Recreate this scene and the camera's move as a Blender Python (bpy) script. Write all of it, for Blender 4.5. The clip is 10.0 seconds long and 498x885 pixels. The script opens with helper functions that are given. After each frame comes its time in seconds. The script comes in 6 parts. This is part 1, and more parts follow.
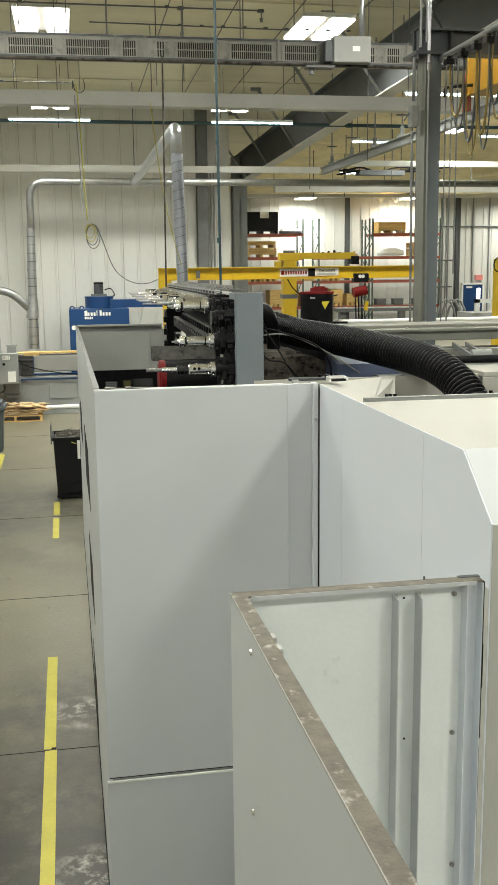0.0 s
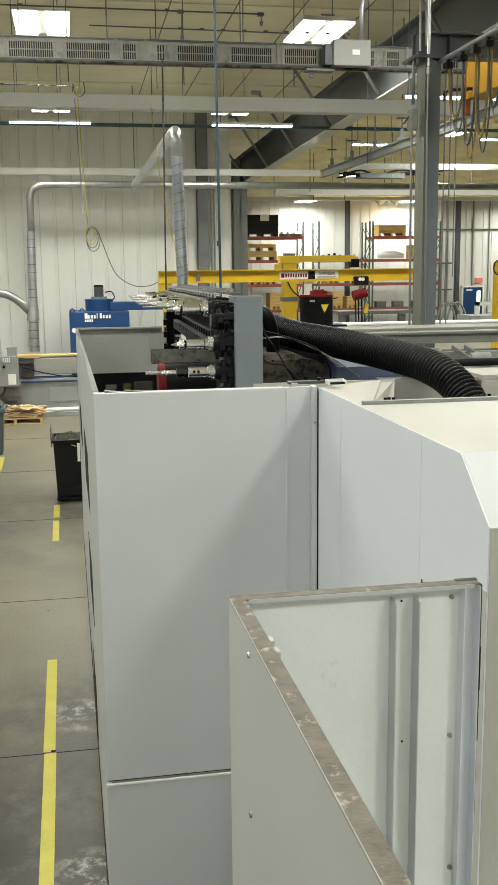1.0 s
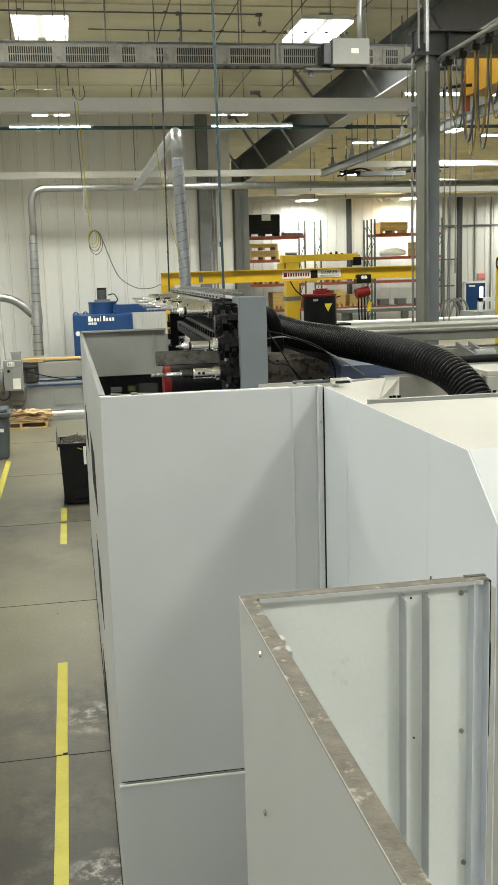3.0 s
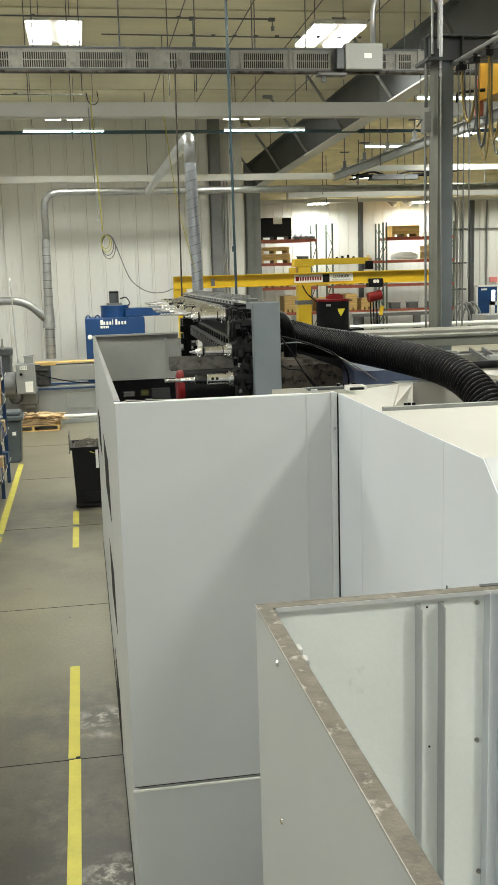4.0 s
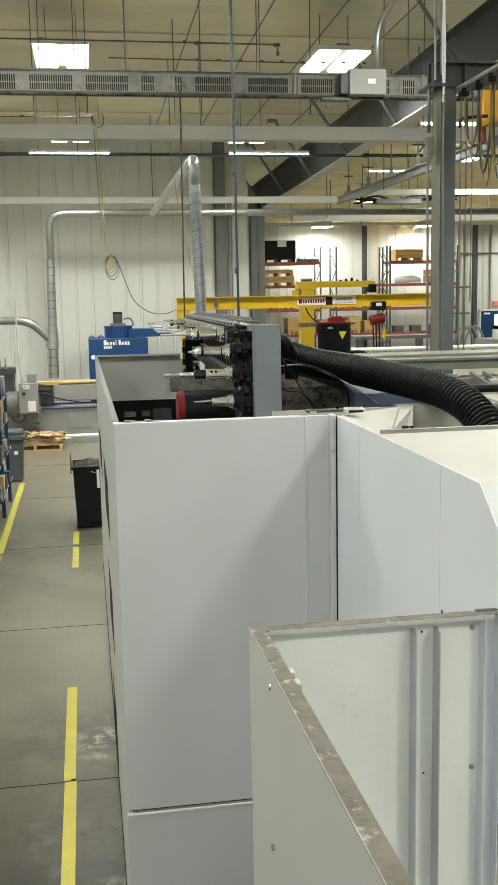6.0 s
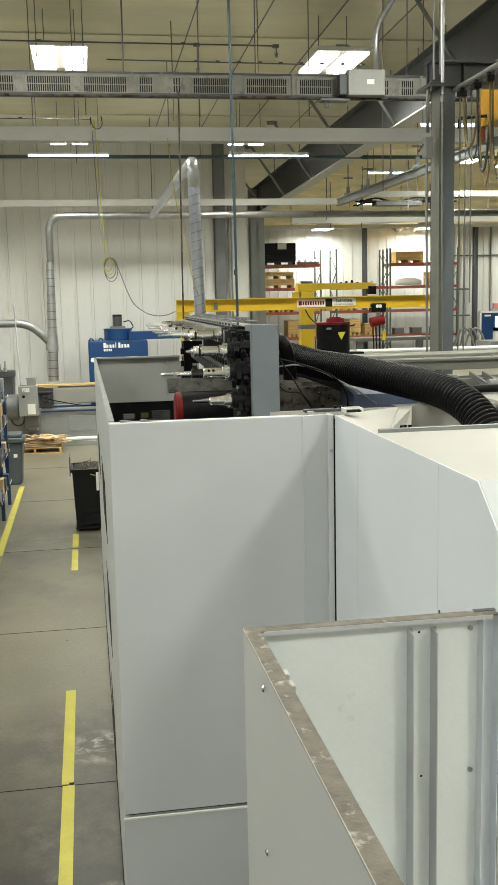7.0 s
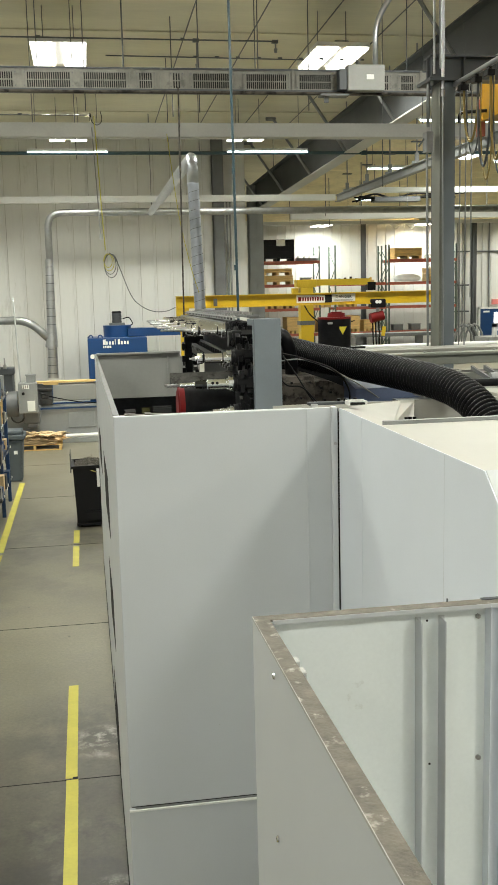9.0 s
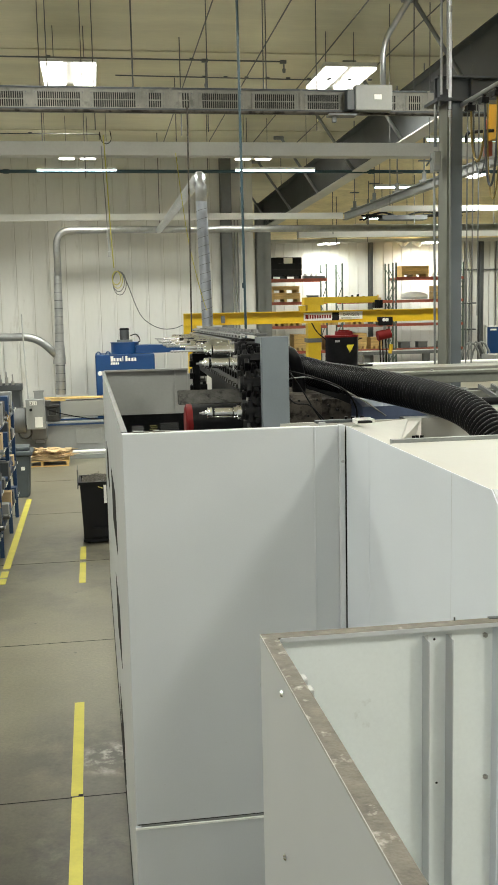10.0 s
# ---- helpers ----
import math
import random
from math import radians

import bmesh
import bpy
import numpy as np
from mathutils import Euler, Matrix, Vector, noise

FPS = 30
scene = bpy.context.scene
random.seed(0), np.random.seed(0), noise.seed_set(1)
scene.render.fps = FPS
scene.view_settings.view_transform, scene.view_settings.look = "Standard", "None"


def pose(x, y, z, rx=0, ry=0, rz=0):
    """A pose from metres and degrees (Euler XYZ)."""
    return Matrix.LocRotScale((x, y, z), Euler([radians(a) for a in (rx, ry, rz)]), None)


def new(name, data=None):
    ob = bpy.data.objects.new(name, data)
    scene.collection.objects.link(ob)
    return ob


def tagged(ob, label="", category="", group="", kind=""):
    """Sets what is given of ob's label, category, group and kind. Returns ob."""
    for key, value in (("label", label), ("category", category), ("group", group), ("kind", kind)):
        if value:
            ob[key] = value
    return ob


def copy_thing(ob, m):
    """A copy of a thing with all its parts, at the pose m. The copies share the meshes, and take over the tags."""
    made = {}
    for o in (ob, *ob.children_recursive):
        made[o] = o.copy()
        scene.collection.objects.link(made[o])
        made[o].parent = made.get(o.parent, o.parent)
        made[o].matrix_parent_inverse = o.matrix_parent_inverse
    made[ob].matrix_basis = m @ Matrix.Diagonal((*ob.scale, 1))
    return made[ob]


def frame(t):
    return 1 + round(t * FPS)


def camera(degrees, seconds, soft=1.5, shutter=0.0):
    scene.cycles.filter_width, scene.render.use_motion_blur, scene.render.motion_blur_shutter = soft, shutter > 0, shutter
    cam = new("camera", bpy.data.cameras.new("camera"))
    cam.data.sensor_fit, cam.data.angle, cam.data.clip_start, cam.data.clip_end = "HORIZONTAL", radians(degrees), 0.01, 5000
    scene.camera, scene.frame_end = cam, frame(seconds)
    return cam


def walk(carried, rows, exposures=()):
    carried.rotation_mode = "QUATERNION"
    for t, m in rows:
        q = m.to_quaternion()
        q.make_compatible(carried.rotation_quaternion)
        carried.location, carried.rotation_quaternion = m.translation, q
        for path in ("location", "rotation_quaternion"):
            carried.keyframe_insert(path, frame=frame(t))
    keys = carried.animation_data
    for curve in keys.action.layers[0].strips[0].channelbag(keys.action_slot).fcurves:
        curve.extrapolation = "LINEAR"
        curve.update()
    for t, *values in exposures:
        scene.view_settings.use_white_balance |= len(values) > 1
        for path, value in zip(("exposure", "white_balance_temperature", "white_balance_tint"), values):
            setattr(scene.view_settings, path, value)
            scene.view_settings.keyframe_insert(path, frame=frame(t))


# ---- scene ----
cam = camera(28.29, 10.0)
PATH = [
    (0.0, pose(0.000, 0.000, 2.992, 79.805, 0.604, -10.408)),
    (0.5, pose(0.001, -0.003, 2.994, 79.845, 0.601, -10.401)),
    (1.0, pose(0.004, -0.007, 2.995, 79.954, 0.584, -10.389)),
    (1.5, pose(0.008, -0.012, 2.993, 79.992, 0.853, -10.341)),
    (2.0, pose(0.015, -0.008, 2.989, 79.980, 1.542, -10.437)),
    (2.5, pose(0.006, -0.016, 2.992, 79.937, 1.658, -10.481)),
    (4.0, pose(-0.019, -0.025, 3.016, 80.134, 1.590, -9.629)),
    (4.5, pose(-0.024, -0.035, 3.018, 80.707, 1.741, -9.619)),
    (5.0, pose(-0.023, -0.034, 3.020, 81.339, 1.618, -9.499)),
    (5.5, pose(-0.016, -0.035, 3.021, 81.321, 1.023, -9.404)),
    (7.0, pose(0.020, 0.007, 2.998, 81.559, 1.208, -9.349)),
    (7.5, pose(0.019, 0.003, 2.997, 81.475, 1.346, -9.434)),
    (8.0, pose(0.012, 0.003, 2.991, 81.432, 1.488, -9.333)),
    (8.5, pose(0.006, -0.014, 2.988, 81.174, 1.667, -9.497)),
    (9.0, pose(-0.004, -0.000, 2.983, 81.388, 1.378, -9.448)),
    (9.5, pose(-0.007, -0.013, 2.990, 81.888, 1.060, -9.176)),
    (10.0, pose(-0.011, -0.015, 2.989, 82.371, 1.195, -9.037)),
]
walk(cam, PATH)

# ---- world and lamps ----
world = bpy.data.worlds.new("world")
scene.world = world
world.use_nodes = True
sky = world.node_tree.nodes.new("ShaderNodeTexSky")
sky.sky_type, sky.sun_disc = "NISHITA", False
sky.sun_elevation, sky.sun_rotation = radians(40), radians(200)
world.node_tree.links.new(sky.outputs[0], world.node_tree.nodes["Background"].inputs[0])
world.node_tree.nodes["Background"].inputs[1].default_value = 0.06
scene.view_settings.exposure = 0.0


def lamp(x, y, z, w, l, watts, color=(0.985, 1.0, 0.905), spread=150):
    data = bpy.data.lights.new("high_bay_light", "AREA")
    data.shape, data.size, data.size_y, data.energy, data.color = "RECTANGLE", w, l, watts, color
    data.spread = radians(spread)
    ob = new("high_bay_light", data)
    ob.location = (x, y, z)
    return ob


# ---- materials ----
def material(name, base, rough=0.5, metal=0.0, vary=0.12, scale=3.0, fine=40.0, bump=0.05, glow=0.0, spots=None, island=0.0, stretch=(1, 1, 1), shine=0.5, grain=0.08):
    """Paint or metal with broad stains, fine grain and a slight relief. spots: colour and amount of worn or dirty patches."""
    m = bpy.data.materials.new(name)
    m.use_nodes = True
    n, l = m.node_tree.nodes, m.node_tree.links
    b = n["Principled BSDF"]
    co = n.new("ShaderNodeTexCoord")
    mp = n.new("ShaderNodeMapping")
    mp.inputs["Scale"].default_value = stretch
    l.new(co.outputs["Object"], mp.inputs[0])
    big, small = n.new("ShaderNodeTexNoise"), n.new("ShaderNodeTexNoise")
    for t, s in ((big, scale), (small, fine)):
        t.inputs["Scale"].default_value = s
        t.inputs["Detail"].default_value = 5
        l.new(mp.outputs[0], t.inputs["Vector"])
    add = n.new("ShaderNodeMath")
    add.operation = "MULTIPLY_ADD"
    l.new(small.outputs[0], add.inputs[0])
    add.inputs[1].default_value = 0.4
    l.new(big.outputs[0], add.inputs[2])
    ramp = n.new("ShaderNodeMapRange")
    ramp.inputs[1].default_value, ramp.inputs[2].default_value = 0.4, 1.0
    ramp.inputs[3].default_value, ramp.inputs[4].default_value = 1 - vary, 1 + vary
    l.new(add.outputs[0], ramp.inputs[0])
    mul = n.new("ShaderNodeMix")
    mul.data_type, mul.blend_type = "RGBA", "MULTIPLY"
    mul.inputs[0].default_value = 1
    mul.inputs[6].default_value = (*base, 1)
    l.new(ramp.outputs[0], mul.inputs[7])
    out = mul.outputs[2]
    if island:
        geo, hue = n.new("ShaderNodeObjectInfo"), n.new("ShaderNodeMapRange")
        hue.inputs[3].default_value, hue.inputs[4].default_value = 1 - island, 1 + island
        l.new(geo.outputs["Random"], hue.inputs[0])
        mi = n.new("ShaderNodeMix")
        mi.data_type, mi.blend_type = "RGBA", "MULTIPLY"
        mi.inputs[0].default_value = 1
        l.new(out, mi.inputs[6])
        l.new(hue.outputs[0], mi.inputs[7])
        out = mi.outputs[2]
    if spots:
        color, low, size = spots
        sp = n.new("ShaderNodeTexNoise")
        sp.inputs["Scale"].default_value, sp.inputs["Detail"].default_value, sp.inputs["Roughness"].default_value = size, 8, 0.65
        l.new(mp.outputs[0], sp.inputs["Vector"])
        cut = n.new("ShaderNodeMapRange")
        cut.inputs[1].default_value, cut.inputs[2].default_value = low, low + 0.12
        l.new(sp.outputs[0], cut.inputs[0])
        mx = n.new("ShaderNodeMix")
        mx.data_type = "RGBA"
        mx.inputs[7].default_value = (*color, 1)
        l.new(out, mx.inputs[6])
        l.new(cut.outputs[0], mx.inputs[0])
        out = mx.outputs[2]
    l.new(out, b.inputs["Base Color"])
    rr = n.new("ShaderNodeMapRange")
    rr.inputs[3].default_value, rr.inputs[4].default_value = max(0.03, rough - grain), min(1, rough + grain)
    l.new(small.outputs[0], rr.inputs[0])
    l.new(rr.outputs[0], b.inputs["Roughness"])
    b.inputs["Metallic"].default_value = metal
    b.inputs["Specular IOR Level"].default_value = shine
    if bump:
        bp = n.new("ShaderNodeBump")
        bp.inputs["Strength"].default_value, bp.inputs["Distance"].default_value = bump, 0.01
        l.new(add.outputs[0], bp.inputs["Height"])
        l.new(bp.outputs[0], b.inputs["Normal"])
    if glow:
        b.inputs["Emission Color"].default_value = (1, 0.97, 0.9, 1)
        b.inputs["Emission Strength"].default_value = glow
    return m


M = {
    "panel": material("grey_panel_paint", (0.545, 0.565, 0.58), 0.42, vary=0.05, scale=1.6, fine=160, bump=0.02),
    # panel grey lightened to make up for light missing on the cabinet side
    "panel_white": material("lightened_panel_paint", (0.70, 0.742, 0.795), 0.42, vary=0.05, scale=1.6, fine=160, bump=0.02, spots=((0.50, 0.51, 0.51), 0.7, 5)),
    # inner sheet raised in tone, in place of more light inside the guard
    "panel_in": material("lightened_inner_paint", (0.82, 0.865, 0.865), 0.45, vary=0.06, scale=2.0, fine=120, bump=0.03, spots=((0.52, 0.53, 0.49), 0.63, 7)),
    "cream": material("cream_enamel", (0.42, 0.412, 0.372), 0.5, vary=0.06, scale=2.5, fine=90, bump=0.02, spots=((0.26, 0.24, 0.20), 0.70, 22)),
    "flange": material("greasy_flange", (0.14, 0.125, 0.10), 0.6, vary=0.4, scale=30, fine=160, bump=0.3, spots=((0.50, 0.48, 0.42), 0.575, 22)),
    "edge_line": material("pale_edge_line", (0.42, 0.415, 0.395), 0.5, vary=0.15, scale=20),
    "dark_cream": material("dark_cream_enamel", (0.25, 0.243, 0.213), 0.5, vary=0.12, scale=3, fine=60, spots=((0.22, 0.21, 0.18), 0.66, 6)),
    "cover": material("blue_grey_cover", (0.16, 0.185, 0.205), 0.5, vary=0.1, scale=5, fine=120, bump=0.05),
    "dark_grey": material("dark_grey_paint", (0.13, 0.135, 0.135), 0.5, vary=0.2, scale=4),
    "duct_beige": material("dusty_duct_paint", (0.20, 0.193, 0.168), 0.6, vary=0.3, scale=5, fine=35, spots=((0.12, 0.115, 0.10), 0.54, 7)),
    "mid_grey": material("mid_grey_paint", (0.26, 0.27, 0.265), 0.5, vary=0.15, scale=3, spots=((0.12, 0.12, 0.11), 0.68, 6)),
    "light_grey": material("light_grey_paint", (0.45, 0.46, 0.45), 0.5, vary=0.12, scale=3, spots=((0.25, 0.25, 0.23), 0.7, 5)),
    "black": material("oily_black", (0.010, 0.010, 0.011), 0.4, vary=0.4, scale=10, bump=0.02, shine=0.12),
    "rubber": material("black_hose", (0.004, 0.004, 0.005), 0.31, vary=0.3, scale=8, fine=120, bump=0, shine=0.2, grain=0.02),
    "chrome": material("bright_tool_steel", (0.94, 0.945, 0.95), 0.17, metal=1, vary=0.05, scale=12, bump=0, grain=0.01),
    "nut_steel": material("blackened_tool_steel", (0.09, 0.09, 0.092), 0.18, metal=1, vary=0.2, scale=12, bump=0, grain=0.02),
    "steel": material("dull_steel", (0.42, 0.42, 0.41), 0.38, metal=1, vary=0.2, scale=9),
    "galv": material("galvanised_duct", (0.62, 0.64, 0.67), 0.34, metal=0.85, vary=0.14, scale=12, fine=60, bump=0.02),
    "galv_spiral": material("spiral_zinc", (0.50, 0.535, 0.60), 0.36, metal=0.9, vary=0.18, scale=10, fine=60, bump=0.006),
    "galv_dull": material("weathered_galvanised_duct", (0.42, 0.43, 0.43), 0.42, metal=0.8, vary=0.22, scale=7, fine=60, bump=0.03, spots=((0.24, 0.24, 0.23), 0.62, 5)),
    "conduit": material("conduit_steel", (0.30, 0.31, 0.31), 0.35, metal=0.6, vary=0.2, scale=6),
    "end_panel": material("dull_grey_panel", (0.27, 0.272, 0.255), 0.5, vary=0.1, scale=2, spots=((0.17, 0.17, 0.155), 0.7, 4)),
    "dirty_panel": material("stained_panel_paint", (0.50, 0.50, 0.46), 0.5, vary=0.15, scale=2.5, fine=50, stretch=(3, 1, 0.4), spots=((0.30, 0.30, 0.25), 0.60, 5)),
    "olive": material("olive_grey_paint", (0.20, 0.205, 0.175), 0.5, vary=0.15, scale=4, spots=((0.11, 0.11, 0.10), 0.68, 7)),
    "slate": material("slate_paint", (0.062, 0.069, 0.075), 0.5, vary=0.15, scale=3, spots=((0.06, 0.06, 0.06), 0.66, 5)),
    "tray": material("oily_tray", (0.075, 0.073, 0.066), 0.85, vary=0.5, scale=14, fine=90, shine=0.1, spots=((0.016, 0.016, 0.015), 0.55, 16)),
    "red": material("red_paint", (0.17, 0.006, 0.006), 0.5, vary=0.2, scale=9, shine=0.25),
    "yellow": material("crane_yellow", (0.65, 0.44, 0.018), 0.45, vary=0.12, scale=2, spots=((0.30, 0.17, 0.02), 0.71, 6)),
    # darker crane yellow: the beam's lack of light is put into the paint
    "unlit_crane": material("unlit_crane_yellow", (0.40, 0.215, 0.012), 0.5, vary=0.18, scale=2, spots=((0.20, 0.10, 0.015), 0.68, 5)),
    "pale_yellow": material("faded_label", (0.60, 0.56, 0.20), 0.6, vary=0.1),
    "yellow_bright": material("safety_yellow", (0.75, 0.62, 0.03), 0.5, vary=0.12),
    "tape": material("floor_tape", (0.53, 0.475, 0.075), 0.5, vary=0.14, scale=5, spots=((0.20, 0.17, 0.08), 0.66, 22)),
    "blue": material("collector_blue", (0.006, 0.045, 0.15), 0.4, vary=0.15, scale=2),
    "rack_blue": material("shelf_blue", (0.015, 0.05, 0.13), 0.45, vary=0.2, scale=3),
    "pipe_blue": material("blue_pipe_paint", (0.03, 0.062, 0.078), 0.4, vary=0.15, scale=4),
    "teal": material("teal_pipe_paint", (0.026, 0.062, 0.075), 0.45, vary=0.2, scale=4),
    "orange": material("rack_beam_orange", (0.36, 0.09, 0.05), 0.5, vary=0.15),
    "rack_green": material("rack_green", (0.085, 0.12, 0.095), 0.5),
    "wood": material("pine_crate", (0.62, 0.42, 0.16), 0.7, vary=0.25, scale=3, fine=25, stretch=(1, 1, 6), island=0.15),
    "card": material("brown_cardboard", (0.52, 0.38, 0.21), 0.8, vary=0.2, scale=3, island=0.2),
    "wall": material("white_wall_sheet", (0.645, 0.645, 0.61), 0.5, vary=0.07, scale=0.8, fine=20, stretch=(1, 1, 0.22), spots=((0.42, 0.40, 0.34), 0.64, 2.2)),
    "groove": material("grey_sheet_joint", (0.50, 0.49, 0.44), 0.7, vary=0.4, scale=2, stretch=(1, 1, 0.3)),
    "roof": material("roof_insulation", (0.70, 0.665, 0.51), 0.75, vary=0.12, scale=1.2, fine=12, bump=0.3, stretch=(0.4, 1.5, 1)),
    "blanket": material("yellow_insulation_blanket", (0.78, 0.68, 0.42), 0.75, vary=0.2, scale=1.5, fine=10, bump=0.3),
    "frame_steel": material("painted_frame_steel", (0.082, 0.088, 0.090), 0.65, vary=0.2, scale=1.5, spots=((0.15, 0.15, 0.14), 0.62, 2)),
    "beam_grey": material("pale_beam_paint", (0.52, 0.52, 0.49), 0.5, vary=0.12, scale=1.2, spots=((0.2, 0.2, 0.18), 0.7, 2)),
    "white": material("white_paint", (0.78, 0.78, 0.75), 0.5, vary=0.05),
    "paper": material("white_label", (0.80, 0.80, 0.76), 0.6, vary=0.04),
    "oily_grey": material("oily_dark_steel", (0.05, 0.05, 0.048), 0.4, metal=0.3, vary=0.5, scale=12, fine=60),
    "ink": material("dark_print", (0.010, 0.010, 0.010), 0.7, shine=0.2),
    "lamp": material("lamp_diffuser", (0.9, 0.9, 0.88), 0.4, glow=7.5),
    "tube": material("fluorescent_tube", (0.9, 0.9, 0.9), 0.4, glow=9.0),
    "exit": material("exit_sign_face", (0.55, 0.09, 0.07), 0.4, glow=0.12),
    # pane given its own glow in place of daylight behind it
    "glass": material("daylit_glass", (0.8, 0.85, 0.9), 0.2, glow=2.0),
    "cast": material("oily_casting", (0.075, 0.066, 0.056), 0.85, vary=0.5, scale=9, fine=50, bump=0.15, spots=((0.02, 0.017, 0.015), 0.5, 12), shine=0.15),
    "machine_blue": material("dull_blue_guard", (0.10, 0.13, 0.22), 0.5, vary=0.2),
    "steel_chips": material("steel_swarf", (0.16, 0.15, 0.13), 0.5, metal=0.7, vary=0.5, scale=30),
    "bin": material("black_plastic", (0.008, 0.008, 0.009), 0.5, vary=0.2, shine=0.25),
    "bin_grey": material("grey_plastic", (0.07, 0.085, 0.095), 0.5, vary=0.2),
    "cord_yellow": material("yellow_cord", (0.50, 0.45, 0.10), 0.6),
    "strap": material("sun_faded_cable", (0.24, 0.17, 0.04), 0.6, vary=0.2),
}


def floor_material():
    m = material("polished_concrete", (0.190, 0.176, 0.124), 0.34, vary=0.30, scale=0.75, fine=9, bump=0.02, shine=0.85)
    n, l = m.node_tree.nodes, m.node_tree.links
    b = n["Principled BSDF"]
    src = b.inputs["Base Color"].links[0].from_socket
    co = n.new("ShaderNodeTexCoord")
    sp = n.new("ShaderNodeTexNoise")
    sp.inputs["Scale"].default_value, sp.inputs["Detail"].default_value = 2.6, 9
    l.new(co.outputs["Object"], sp.inputs["Vector"])
    cut = n.new("ShaderNodeMapRange")
    cut.inputs[1].default_value, cut.inputs[2].default_value = 0.56, 0.95
    l.new(sp.outputs[0], cut.inputs[0])
    mx = n.new("ShaderNodeMix")
    mx.data_type = "RGBA"
    mx.inputs[7].default_value = (0.17, 0.163, 0.14, 1)
    l.new(src, mx.inputs[6])
    l.new(cut.outputs[0], mx.inputs[0])
    out = mx.outputs[2]
    # old grime beside the machine, its widest patch also painted in for weaker light there, then crisp scrapes of pale
    # cement with lamp reflections painted in: place, reach, threshold, softness, texture scale, colour
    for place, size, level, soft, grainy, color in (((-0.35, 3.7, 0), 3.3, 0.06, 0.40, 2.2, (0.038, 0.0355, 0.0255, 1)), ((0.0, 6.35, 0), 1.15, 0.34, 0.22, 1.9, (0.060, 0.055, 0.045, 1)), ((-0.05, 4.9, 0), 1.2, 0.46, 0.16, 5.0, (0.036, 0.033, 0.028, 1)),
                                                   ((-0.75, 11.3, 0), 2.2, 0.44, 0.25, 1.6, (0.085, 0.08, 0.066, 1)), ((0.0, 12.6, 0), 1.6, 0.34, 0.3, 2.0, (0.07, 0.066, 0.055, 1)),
                                                   # two scraped patches, their pale colour also holding the lamps'
                                                   # reflections
                                                   ((0.02, 6.42, 0), 0.30, 0.47, 0.16, 8.0, (0.45, 0.43, 0.38, 1)), ((0.03, 4.58, 0), 0.26, 0.48, 0.16, 8.0, (0.45, 0.43, 0.38, 1))):
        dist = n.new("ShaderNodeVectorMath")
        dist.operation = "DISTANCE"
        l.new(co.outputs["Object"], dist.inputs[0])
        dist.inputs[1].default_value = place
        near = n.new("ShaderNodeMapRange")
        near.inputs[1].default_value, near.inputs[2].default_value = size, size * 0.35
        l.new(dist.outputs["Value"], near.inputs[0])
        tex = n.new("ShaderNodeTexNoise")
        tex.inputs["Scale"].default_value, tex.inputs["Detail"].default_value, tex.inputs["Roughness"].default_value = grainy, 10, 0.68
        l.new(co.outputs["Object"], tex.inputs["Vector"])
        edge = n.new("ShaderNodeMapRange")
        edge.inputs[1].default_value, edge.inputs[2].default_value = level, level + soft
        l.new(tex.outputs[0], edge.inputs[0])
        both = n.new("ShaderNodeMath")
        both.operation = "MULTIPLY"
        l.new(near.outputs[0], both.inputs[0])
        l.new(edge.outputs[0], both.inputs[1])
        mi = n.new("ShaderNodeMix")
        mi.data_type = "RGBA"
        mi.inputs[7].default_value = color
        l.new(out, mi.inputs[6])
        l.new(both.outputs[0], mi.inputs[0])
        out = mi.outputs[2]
        if size > 3:  # the widest dark patch is dull
            dull = n.new("ShaderNodeMapRange")
            dull.inputs[3].default_value, dull.inputs[4].default_value = 0.85, 0.35
            l.new(both.outputs[0], dull.inputs[0])
            l.new(dull.outputs[0], b.inputs["Specular IOR Level"])
    grit = n.new("ShaderNodeTexNoise")
    grit.inputs["Scale"].default_value, grit.inputs["Detail"].default_value, grit.inputs["Roughness"].default_value = 38, 6, 0.75
    l.new(co.outputs["Object"], grit.inputs["Vector"])
    tone = n.new("ShaderNodeMapRange")
    tone.inputs[1].default_value, tone.inputs[2].default_value, tone.inputs[3].default_value, tone.inputs[4].default_value = 0.3, 0.7, 0.74, 1.22
    l.new(grit.outputs[0], tone.inputs[0])
    mg = n.new("ShaderNodeMix")
    mg.data_type, mg.blend_type = "RGBA", "MULTIPLY"
    mg.inputs[0].default_value = 1
    l.new(out, mg.inputs[6])
    l.new(tone.outputs[0], mg.inputs[7])
    out = mg.outputs[2]
    vor = n.new("ShaderNodeTexVoronoi")
    vor.inputs["Scale"].default_value = 3.3
    l.new(co.outputs["Object"], vor.inputs["Vector"])
    dot = n.new("ShaderNodeMapRange")
    dot.inputs[1].default_value, dot.inputs[2].default_value = 0.05, 0.03
    l.new(vor.outputs["Distance"], dot.inputs[0])
    md = n.new("ShaderNodeMix")
    md.data_type = "RGBA"
    md.inputs[7].default_value = (0.03, 0.03, 0.026, 1)
    l.new(out, md.inputs[6])
    l.new(dot.outputs[0], md.inputs[0])
    l.new(md.outputs[2], b.inputs["Base Color"])
    return m


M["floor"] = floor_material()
M["tube"].node_tree.nodes["Principled BSDF"].inputs["Emission Color"].default_value = (0.72, 0.95, 1.0, 1)


